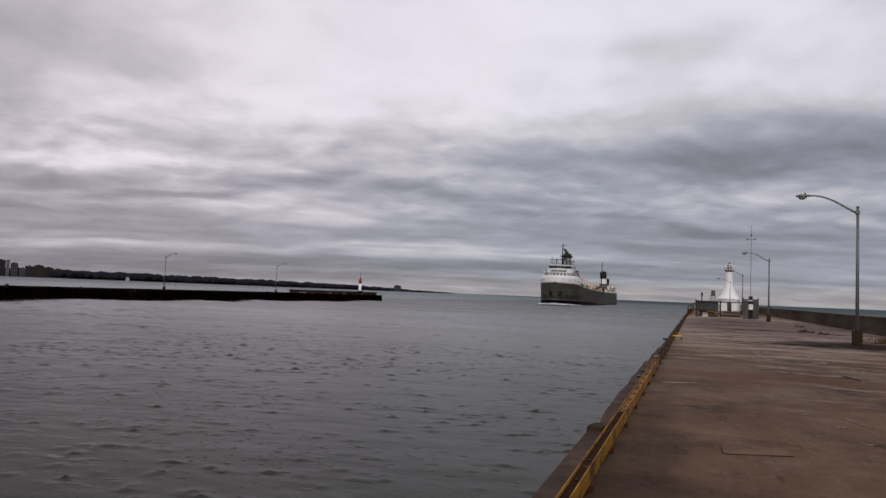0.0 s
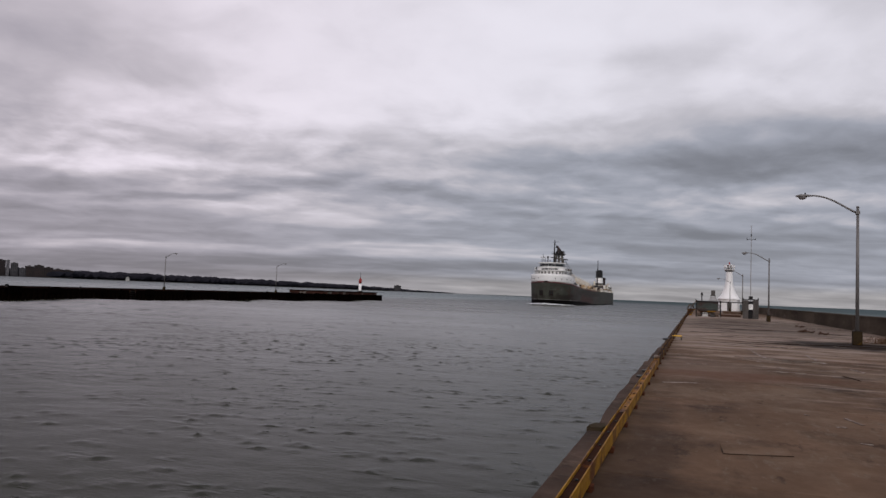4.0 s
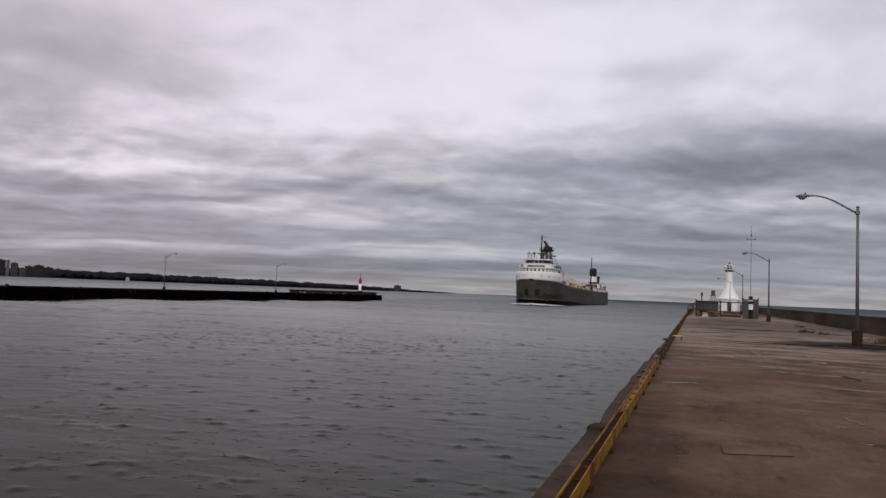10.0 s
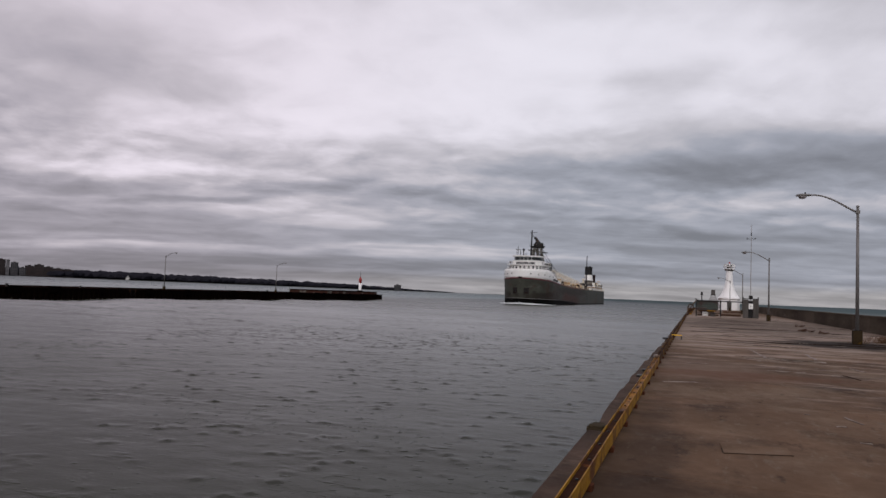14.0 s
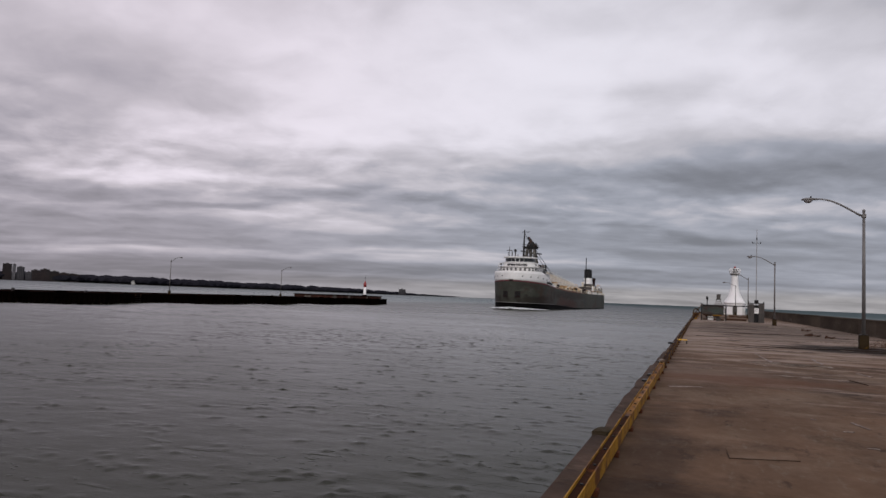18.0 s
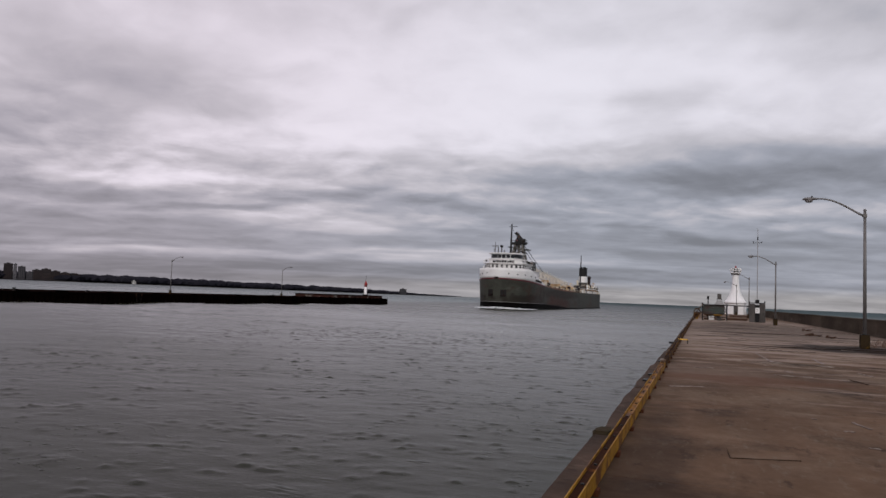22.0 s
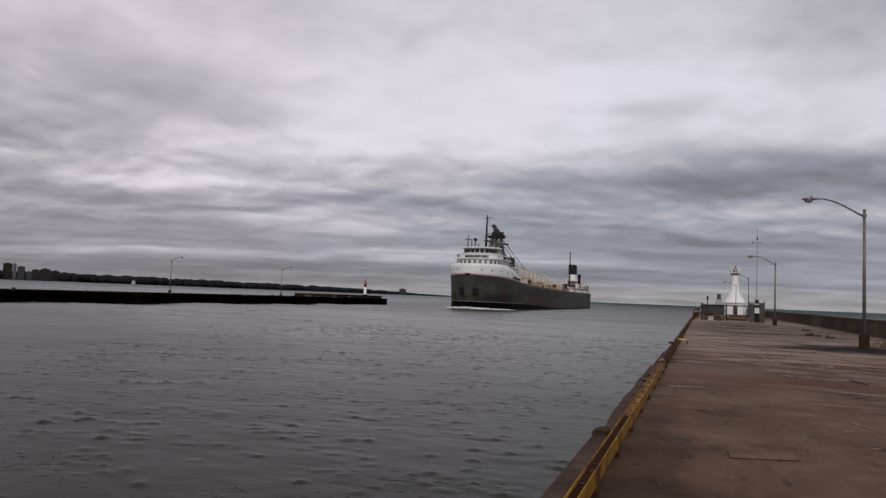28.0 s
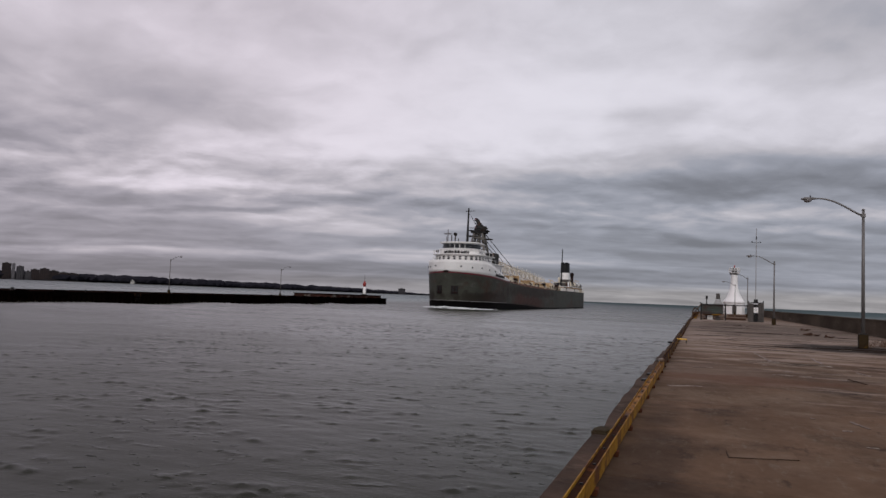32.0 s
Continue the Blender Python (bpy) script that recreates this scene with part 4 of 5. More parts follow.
def build_far_pier():
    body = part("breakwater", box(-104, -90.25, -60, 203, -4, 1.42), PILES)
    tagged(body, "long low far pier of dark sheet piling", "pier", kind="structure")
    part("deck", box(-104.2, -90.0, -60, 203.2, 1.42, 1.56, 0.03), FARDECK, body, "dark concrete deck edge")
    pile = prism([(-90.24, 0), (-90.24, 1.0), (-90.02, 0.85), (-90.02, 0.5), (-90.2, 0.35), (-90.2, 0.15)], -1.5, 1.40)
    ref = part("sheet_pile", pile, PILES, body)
    ref.matrix_basis = pose(0, -40, 0)
    for k in range(1, 243):
        again(ref, body, pose(0, -40 + k, 0))
    r = random.Random(5)
    for k in range(26):
        y = 20 + k * 7 + r.uniform(-2, 2)
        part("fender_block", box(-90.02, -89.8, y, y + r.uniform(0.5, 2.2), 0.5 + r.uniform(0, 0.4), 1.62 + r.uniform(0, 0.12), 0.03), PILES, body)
    return body


build_far_pier()
head = thing("pier_head_block", "raised red-brown timber crib at the far pier's head", "crib", at=(-98, 188, 1.56))
part("crib", box(-5.5, 6.2, -16.5, 14.6, 0, 0.62, 0.05), FARBLOCK, head)
part("cap", box(-5.7, 6.4, -16.7, 14.8, 0.62, 0.80, 0.04), FARDECK, head, "grey concrete cap")
for k in range(10):
    part("timber", box(6.2, 6.34, -16.2 + 3.1 * k, -13.6 + 3.1 * k, 0.02, 0.6, 0.02), FARBLOCK, head)


def build_pier_light():
    g = thing("pier_light", "white and red cylindrical harbour light on the far pier", "harbour light", at=(-96.2, 200, 2.36))
    part("plinth", turned(((0.8, 0), (0.8, 0.22), (0.6, 0.26)), 16), FARDECK, g)
    part("tower", turned(((0.52, 0.22), (0.45, 0.5), (0.42, 2.5)), 20), TOWERWHITE, g, smooth=True)
    part("band", turned(((0.44, 2.5), (0.44, 3.75), (0.3, 3.85)), 20), REDPAINT, g, "red upper band", smooth=True)
    part("gallery", turned(((0.5, 3.1), (0.6, 3.14), (0.6, 3.2), (0.44, 3.22)), 20), REDPAINT, g)
    part("lantern", turned(((0.2, 3.8), (0.2, 4.2), (0.08, 4.4)), 12), REDPAINT, g)
    part("aerial", tube((0, 0, 4.3), (0, 0, 6.0), 0.06, 0.04, 6), DARKSTEEL, g)
    return g


build_pier_light()
far = build_street_lamp("street_lamp", "slim grey street lamp on the far pier", 1.0)
far.matrix_basis = pose(-93, 110.0, 1.56)
copy_thing(far, pose(-93, 148.0, 1.56))
for i, (y, w, h, m) in enumerate(((88.5, 0.4, 0.3, DARKSTEEL), (127, 0.6, 0.25, RUSTY), (141, 0.4, 0.4, DARKSTEEL), (75.6, 0.5, 0.4, DARKSTEEL))):
    b = thing("mooring_post", "short mooring post on the far pier edge", "post", at=(-90.8, y, 1.56))
    part("post", turned(((w * 0.5, 0), (w * 0.42, h * 0.8), (w * 0.55, h * 0.85), (w * 0.5, h)), 10), DARKSTEEL, b)

# ---- far shore ----


def bearing(a, d):
    return -d * math.sin(radians(a)), d * math.cos(radians(a))


def build_shore():
    r = random.Random(3)
    front, back = [], []
    for i in range(60):
        a = 64 - i * 0.77
        d = 3350 + 14 * max(0, 40 - a) + 40 * math.sin(a * 1.3)
        front.append(bearing(a, d))
        back.append(bearing(a, d + 700 if a > 20.5 else d + 120))
    land = prism(front + back[::-1], -2.0, 2.0)
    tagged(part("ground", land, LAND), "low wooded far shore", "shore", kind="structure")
    verts, faces = [], []
    ico = bmesh.new()
    bmesh.ops.create_icosphere(ico, subdivisions=1, radius=1)
    base = [v.co.copy() for v in ico.verts]
    tris = [[v.index for v in f.verts] for f in ico.faces]
    ico.free()
    for i in range(3600):
        a = r.uniform(18.6, 62)
        depth = r.random() ** 1.4 * 260
        d = 3370 + 14 * max(0, 40 - a) + 40 * math.sin(a * 1.3) + depth
        tall = (19 + 14 * min(1, max(0, (a - 18.5) / 14)) + 8 * min(1, max(0, (a - 32) / 12))) * min(1, 0.15 + (a - 18.5) / 9)
        tall *= 0.72 + 0.20 * noise.noise(Vector((a * 1.7, 0, 0))) + r.gauss(0, 0.035) + 0.0006 * depth
        x, y = bearing(a, d)
        w = r.uniform(16, 38)
        k = len(verts)
        for c in base:
            j = 1 + r.uniform(-0.09, 0.09)
            verts.append((x + c.x * w * j, y + c.y * w * j, 1 + tall * 0.5 + c.z * tall * 0.5 * j))
        faces += [[k + q for q in t] for t in tris]
    me = bpy.data.meshes.new("shore_woods")
    me.from_pydata(verts, [], faces)
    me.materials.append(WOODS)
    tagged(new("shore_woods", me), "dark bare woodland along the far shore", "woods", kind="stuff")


build_shore()


def build_block(a, d, wide, deep, tall, material, name, label):
    x, y = bearing(a, d)
    g = thing(name, label, "building", group="far shore buildings", at=(x, y, 1.0), turn=a)
    part("wall", box(-wide / 2, wide / 2, -deep / 2, deep / 2, 0, tall, 0.3), material, g)
    part("roof", box(-wide / 2 - 0.4, wide / 2 + 0.4, -deep / 2 - 0.4, deep / 2 + 0.4, tall, tall + 1.0), LAND, g)
    part("plant_room", box(-wide * 0.2, wide * 0.15, -deep * 0.2, deep * 0.2, tall + 1, tall + 4), material, g)
    if wide > 36:
        part("stair_tower", box(-wide * 0.5 - 0.3, -wide * 0.32, -deep / 2 - 0.5, deep / 2, 0, tall * 0.99), PALEHOUSE, g, "pale stair tower")
        part("stair_tower", box(wide * 0.24, wide * 0.34, -deep / 2 - 0.5, -deep / 2 + 2, 0, tall * 0.98), PALEHOUSE, g, "pale stair tower")
    bays, floors = max(3, int(wide / 6)), max(2, int(tall / 5.5))
    win = None
    for i in range(bays):
        for j in range(floors):
            cx, cz = -wide / 2 + wide * (i + 0.5) / bays, tall * (j + 0.55) / floors
            if win is None:
                win = part("window", box(-wide / bays * 0.3, wide / bays * 0.3, -0.25, 0.0, -1.3, 1.3), GLASS, g)
                win.matrix_basis = pose(cx, -deep / 2 - 0.05, cz)
            else:
                again(win, g, pose(cx, -deep / 2 - 0.05, cz))
    return g


for a, w, tall, m in ((51.6, 40, 60, TOWERBLOCK), (50.65, 32, 72, BRICKBLOCK), (50.24, 12, 71, PALEHOUSE), (49.85, 26, 60, TOWERBLOCK), (49.35, 24, 38, TOWERBLOCK), (48.95, 32, 48, BRICKBLOCK), (48.38, 34, 54, BRICKBLOCK),
                      (47.8, 34, 46, BRICKBLOCK), (47.2, 34, 40, BRICKBLOCK), (46.55, 36, 36, BRICKBLOCK)):
    build_block(a, 3340, w, 24, tall * 0.86, m, "apartment_block", "tall apartment block on the far shore" if tall > 56 else "mid-rise apartment block among shore trees")
build_block(42.72, 3290, 15, 12, 12, WHITE, "pale_house", "large pale house among the shore trees")
build_block(22.75, 3560, 34, 30, 26, TOWERBLOCK, "waterworks", "blocky grey building on the distant point")

lad = thing("pier_ladder", "rusty steel ladder on the far pier's face", "ladder", at=(-89.78, 98.6, 0.0))
for y in (-0.65, 0.65):
    part("stile", box(-0.05, 0.05, y - 0.07, y + 0.07, 1.1, 1.5, 0.01), RUSTY, lad)
for k in range(4):
    part("rung", tube((0, -0.65, 0.2 + 0.35 * k), (0, 0.65, 0.2 + 0.35 * k), 0.025, seg=6), DARKSTEEL, lad)

# ---- cargo ship: bow at y = 0, stern at y = 187, its waterline at z = 0 ----
LONG, HALF = 187.0, 9.15
ship = thing("cargo_ship", "grey-hulled lake freighter with white forward pilothouse and black-topped funnel", "ship")


def sheer(y):
    z = 6.5
    if y < 90:
        z += 2.7 * (1 - y / 90) ** 2
    z += 0.4 * min(1, max(0, (y - 60) / 60))
    if y > 130:
        z += 0.35 * ((y - 130) / 57) ** 2
    return z


def stem(z):
    return 0.9 * (1 - min(max(z, -1.5), 9.2) / 9.2)


def breadth(y, z):
    """Half the hull's breadth at that station and height."""
    s = stem(z)
    u = min(1, max(0, (y - s) / (16.5 + 1.5 * (1 - z / 9))))
    w = HALF * (1 - (1 - u) ** 2.3) ** 0.62
    if y > 165:
        v = min(1, (y - 165) / (LONG - 165))
        w *= (1 - v ** 2.6) ** 0.5
    return w


STATIONS = [0, 0.08, 0.2, 0.4, 0.7, 1.1, 1.6, 2.3, 3.2, 4.3, 5.6, 7.2, 9, 11, 13.5, 16.5, 20, 24, 30, 38, 48, 60, 75, 90, 105, 120, 135, 150, 160, 166, 170, 174, 178, 181, 183.5, 185.3, 186.3, 186.8, 187]


def shell(lo, hi, y1=LONG, rows=5, out=0.0):
    """The hull's skin between two heights, on both sides."""
    bm = bmesh.new()
    ys = [y for y in STATIONS if y < y1] + [y1]
    grid = []
    for side in (1, -1):
        cols = []
        for y in ys:
            col = []
            for j in range(rows + 1):
                z0, z1 = lo(y), hi(y)
                z = z0 + (z1 - z0) * j / rows
                s = stem(z)
                yy = s + y * (LONG - s) / LONG
                w = breadth(yy, z)
                col.append(bm.verts.new((side * (w + out), yy - out * max(0, 1 - y / 6), z)))
            cols.append(col)
        for a, b in zip(cols, cols[1:]):
            for j in range(rows):
                bm.faces.new((a[j], b[j], b[j + 1], a[j + 1]))
    bmesh.ops.remove_doubles(bm, verts=bm.verts, dist=0.002)
    return bm


def boot(y):
    return 1.9 - 0.01 * y if y < 28 else max(0.12, 1.62 - 0.029 * (y - 28))


part("hull", shell(boot, sheer), HULLGREY, ship, "grey hull plating with rust stains", smooth=True)
part("boot_topping", shell(lambda y: -1.6, boot, rows=3), HULLBLACK, ship, "black boot topping at the waterline", smooth=True)
part("waterline_stripe", shell(lambda y: boot(y) - 0.02, lambda y: boot(y) + 0.07, 27, 1, 0.02), PALEGREY, ship, "thin pale line over the boot topping")
part("rubbing_strake", shell(lambda y: sheer(y) - 0.10, lambda y: sheer(y) + 0.26, 31, 1, 0.07), REDLINE, ship, "dark red line along the bow")


def bulwark(y):
    if y < 10:
        return 12.5
    if y < 19:
        return 12.5 - 2.2 * (y - 10) / 9
    return max(sheer(y) + 0.6, 10.3 - 1.9 * (y - 19) / 11)


bow_white = part("forecastle_plating", shell(lambda y: sheer(y) + 0.15, bulwark, 30.5, 4), WHITE, ship, "white forecastle plating with portholes", smooth=True)
bow_white.modifiers.new("thick", "SOLIDIFY").thickness = 0.18
ys = [y for y in STATIONS if 0.2 < y < 186.9]
ring = [(breadth(y, sheer(y)) - 0.15, y) for y in ys] + [(-breadth(y, sheer(y)) + 0.15, y) for y in ys[::-1]]
part("main_deck", prism(ring, lambda x, y: sheer(y) - 0.5, lambda x, y: sheer(y) - 0.06), DECKRED, ship, "red oxide deck")
fy = [y for y in STATIONS if 0.6 < y < 12]
ring = [(breadth(y, 11) - 0.25, y) for y in fy] + [(-breadth(y, 11) + 0.25, y) for y in fy[::-1]]
part("forecastle_deck", prism(ring, 11.2, 11.45), DECKRED, ship)


def house_outline(hw, y0, y1, nose, steps=14):
    """A deckhouse plan with a bowed front."""
    arc = [(hw * math.sin(a), y0 + nose * (1 - math.cos(a))) for a in (radians(-90 + 180 * i / steps) for i in range(steps + 1))]
    return arc + [(hw, y1), (-hw, y1)]


def windows_round(parent, hw, y0, nose, count, z0, z1, width, side_count=0, y1=0, span=84):
    """Dark panes set proud of a bowed front, and along the flank."""
    for i in range(count):
        a = radians(-span + 2 * span * i / (count - 1))
        x, y = hw * math.sin(a), y0 + nose * (1 - math.cos(a))
        tx, ty = hw * math.cos(a), nose * math.sin(a)
        o = part("window", box(-width / 2, width / 2, -0.05, 0.1, 0, z1 - z0), GLASS, parent)
        o.matrix_basis = pose(x, y, z0, 0, 0, math.degrees(math.atan2(ty, tx)))
    for i in range(side_count):
        y = y0 + nose + (y1 - y0 - nose) * (i + 0.5) / side_count
        for s in (1, -1):
            o = part("window", box(-0.06, 0.06, -width / 2, width / 2, 0, z1 - z0), GLASS, parent)
            o.matrix_basis = pose(s * hw, y, z0)


def tier(name, hw, y0, y1, nose, z0, z1, material=WHITE, slab=0.5, slab_z=0.16):
    t = part(name, prism(house_outline(hw, y0, y1, nose), z0, z1), material, ship, "white painted deckhouse")
    if slab:
        part("deck_edge", prism(house_outline(hw + slab, y0 - slab, y1 + slab, nose), z1, z1 + slab_z), WHITE, t)
    return t


t0 = tier("lower_house", 7.6, 5.5, 27.0, 4.5, 7.5, 12.3, slab=0.4)
t1 = tier("texas_house", 6.7, 6.0, 19.5, 4.5, 12.46, 14.2, slab=0.7)
windows_round(t1, 6.7, 6.0, 4.5, 13, 12.9, 13.85, 0.7, 6, 19.5)
t2 = tier("bridge_wing", 5.7, 7.0, 15.5, 4.0, 14.36, 15.75, slab=0.25)
windows_round(t2, 5.7, 7.0, 4.0, 2, 14.9, 15.5, 0.3, 3, 15.5, 88)
t3 = tier("pilothouse", 5.0, 8.0, 13.2, 3.6, 15.9, 17.45, slab=0.75, slab_z=0.34)
windows_round(t3, 5.0, 8.0, 3.6, 11, 16.1, 17.25, 1.25, 2, 13.2)
windows_round(t0, 7.6, 5.5, 4.5, 2, 10.2, 11.2, 0.4, 5, 27.0, 80)
# unreadable name on the front board and on the bow, as bars
for i in range(9):
    a = radians(-34 + 8.5 * i)
    o = part("name_bar", box(-0.34, 0.34, -0.07, 0.02, 0, 0.72 if i % 3 else 0.6), DARKSTEEL, t2, "dark lettering bar")
    o.matrix_basis = pose(5.7 * math.sin(a), 7.0 + 4.0 * (1 - math.cos(a)), 14.62, 0, 0, math.degrees(math.atan2(4.0 * math.sin(a), 5.7 * math.cos(a))))
for i in range(12):
    y = 15.2 + 0.75 * i
    part("name_bar", box(breadth(y, 9) - 0.1, breadth(y, 9) + 0.14, y, y + 0.5, 8.95 - 0.03 * i, 9.6 - 0.03 * i), DARKSTEEL, bow_white, "dark lettering bar")
for y, z in ((1.6, 10.9), (4.0, 10.7), (7.0, 10.7), (10.5, 10.4), (14.5, 10.2), (19, 9.7)):
    for s in (1, -1):
        w = breadth(y, z)
        q = Vector((s * w, y, z))
        d = Vector((s * (breadth(y - 0.3, z) - breadth(y + 0.3, z)) * 0 + s, -max(0, (breadth(y + 0.3, z) - w) / 0.3), 0)).normalized()
        part("porthole", tube(q - d * 0.1, q + d * 0.16, 0.2, seg=10), GLASS, bow_white)
# a fairlead on the stem
part("fairlead", box(-0.7, 0.7, -0.25, 0.5, 9.15, 9.75, 0.15), RUSTRED, ship, "dark red stem fairlead")
# anchor pockets
for s, yy in ((1, 1.15), (-1, 1.15)):
    z = 4.7
    w = breadth(yy, z)
    slope = (breadth(yy + 0.25, z) - breadth(yy - 0.25, z)) / 0.5
    ang = math.degrees(math.atan2(1.0, slope)) * s
    pk = part("anchor_pocket", box(-0.95, 0.95, -0.12, 0.8, -1.05, 1.05, 0.06), RUSTRED, ship, "rust-red recessed anchor pocket")
    pk.matrix_basis = pose(s * w, yy, z, 0, 0, math.degrees(math.atan2(1.0 * s, slope)) if slope > 0 else 0)
    # solid black plate paints the shade inside the pocket
    part("recess", box(-0.82, 0.82, -0.16, 0.5, -0.92, 0.92), SOOT, pk, "black plate in place of a shaded recess")
    part("shank", box(-0.14, 0.14, -0.3, 0.0, -0.7, 0.8, 0.03), RUSTRED, pk)
    part("fluke", box(-0.7, 0.7, -0.34, -0.05, -0.85, -0.5, 0.05), RUSTRED, pk)
# railings round the forward decks
for hw, y0, nose, z, y1 in ((7.3, 5.3, 4.5, 12.46, 21), (7.2, 5.5, 4.5, 14.36, 18.5)):
    prev = None
    pts = [(x, y) for x, y in house_outline(hw, y0, y1, nose, 12)][:-1] + [(-hw, y1)]
    pts = [(-hw, y1 * 0.7)] + house_outline(hw, y0, y1, nose, 12)[:13] + [(hw, y1 * 0.55), (hw, y1 * 0.8), (hw, y1)]
    for q in pts:
        part("railing_post", tube((*q, z), (*q, z + 0.95), 0.05, seg=5), WHITE, ship)
        if prev:
            part("handrail", tube((*prev, z + 0.95), (*q, z + 0.95), 0.05, seg=5), WHITE, ship)
        prev = q
# masts and aerials over the pilothouse
part("foremast", tube((-0.1, 17, 15.7), (0.0, 17.2, 28.1), 0.42, 0.2, 12), SOOT, ship, "tall black steering mast")
part("yard", tube((-0.9, 17.2, 27.2), (1.9, 17.2, 27.3), 0.09, seg=6), SOOT, ship)
for z, c in ((25.6, REDLINE), (24.3, DARKSTEEL), (23.2, REDLINE)):
    part("pennant", box(1.0, 1.06, 20.2, 21.2, z - 0.45, z, 0.0), c, ship, "small signal pennant")
part("foremast_stay", tube((0, 17.2, 27.0), (1.4, 25.5, 21.5), 0.06, seg=5), SOOT, ship)
for x, y, z1, r in ((-3.6, 10.5, 21.4, 0.13), (-3.0, 12.0, 20.0, 0.18), (-1.6, 11.0, 20.4, 0.22), (-4.3, 11.5, 19.6, 0.1), (-0.6, 10.8, 18.9, 0.16)):
    part("aerial", tube((x, y, 17.75), (x, y, z1), r, r * 0.8, 8), SHEETGREY, ship)
part("radar_scanner", box(-4.6, -2.6, 10.35, 10.65, 20.0, 20.25, 0.05), SHEETGREY, ship)
part("searchlight", tube((-1.6, 10.6, 20.1), (-1.6, 11.4, 20.1), 0.45, seg=12), DARKSTEEL, ship)
part("life_raft", tube((4.6, 17.0, 14.8), (4.6, 18.5, 14.8), 0.45, seg=10), WHITE, ship)
part("wing_light", box(-6.6, -6.0, 9.6, 10.3, 14.9, 15.6, 0.05), SHEETGREY, ship)

# boom gantry behind the pilothouse
GAN = surface("dark_gantry_paint", (0.018, 0.018, 0.018), (0.036, 0.035, 0.033), 0.6, 0.1, 0.3, 4, 0.2, 0.01, RUST, (0.56, 0.72), 0.5, spec=0.15)
LATTICE = surface("weathered_lattice_paint", (0.20, 0.19, 0.172), (0.115, 0.108, 0.097), 0.7, 0.1, 0.3, 4, 0.2, 0.01, (0.035, 0.030, 0.026), (0.50, 0.66), 0.5, spec=0.15)
gantry = part("boom_gantry", box(-2.2, 2.4, 26.6, 29.4, 21.9, 22.5, 0.1), GAN, ship, "dark steel boom gantry with a crow's nest top")
for sx, y in ((-1, 24.6), (1, 24.6), (-1, 31.5), (1, 31.5)):
    part("leg", tube((sx * 4.0, y, 7.0), (sx * 1.25, 28 + (y - 28) * 0.3, 22.0), 0.40, 0.34, 8), LATTICE, gantry)
for k in range(6):
    z = 9 + 2.3 * k
    w = 4.0 - 2.75 * (z - 7) / 15
    d = 3.4 - 2.35 * (z - 7) / 15
    w2, d2 = w - 0.40, d - 0.35
    for y, yb in ((28 - d, 28 - d2), (28 + d, 28 + d2)):
        part("cross_bar", tube((-w, y, z), (w, y, z), 0.17, seg=6), LATTICE, gantry)
        part("diagonal", tube((-w, y, z), (w2, yb, z + 2.2), 0.14, seg=6), LATTICE, gantry)
    for s in (-1, 1):
        part("cross_bar", tube((s * w, 28 - d, z), (s * w, 28 + d, z), 0.16, seg=6), LATTICE, gantry)
        part("diagonal", tube((s * w, 28 - d, z), (s * w2, 28 + d2, z + 2.2), 0.14, seg=6), LATTICE, gantry)
part("ladder_trunk", box(-0.45, 0.45, 27.5, 28.5, 10, 22, 0.1), LATTICE, gantry)
part("head_platform", prism([(-3.0, 26.4), (3.0, 26.4), (2.8, 29.6), (-2.8, 29.6)], 22.5, 22.8), GAN, gantry)
part("head_block", turned(((1.75, 22.8), (1.55, 23.6), (0.95, 24.5), (0.6, 24.9)), 8), GAN, gantry).matrix_basis = pose(0, 28, 0)
part("jib_head", tube((0.25, 28, 23.6), (-0.75, 28, 26.1), 0.95, 0.42, 8), GAN, gantry)
part("sheave", tube((-0.95, 27.6, 25.9), (-0.95, 28.4, 25.9), 0.55, seg=12), GAN, gantry)
part("lookout_box", box(1.0, 2.2, 26.9, 28.6, 22.8, 24.0, 0.1), GAN, gantry)
part("platform_rail", tube((-2.9, 26.3, 23.4), (3.2, 26.3, 23.2), 0.09, seg=6), GAN, gantry)
part("wing_platform", box(2.2, 3.9, 26.6, 29.4, 20.0, 20.3), GAN, gantry)
part("wing_platform", box(-3.6, -2.0, 26.6, 29.4, 20.9, 21.2), GAN, gantry)
part("winch_cab", box(3.2, 5.6, 25.0, 30.5, 13.0, 16.0, 0.15), GAN, gantry, "dark winch cab")
part("winch_cab", box(1.0, 4.4, 30.0, 33.0, 10.0, 14.2, 0.15), GAN, gantry, "dark winch cab")
part("boom_cable", tube((1.4, 29.5, 21.9), (1.6, 62, 13.6), 0.11, seg=6), GAN, gantry)
part("boom_cable", tube((-1.2, 29.5, 21.9), (-1.4, 62, 13.6), 0.11, seg=6), GAN, gantry)
part("boom_cable", tube((2.0, 29.5, 19.6), (2.2, 48, 14.6), 0.09, seg=6), GAN, gantry)


# unloading boom, a long lattice girder laid along the deck
def boom_z(y):
    return 15.2 - 4.1 * (y - 33) / 85


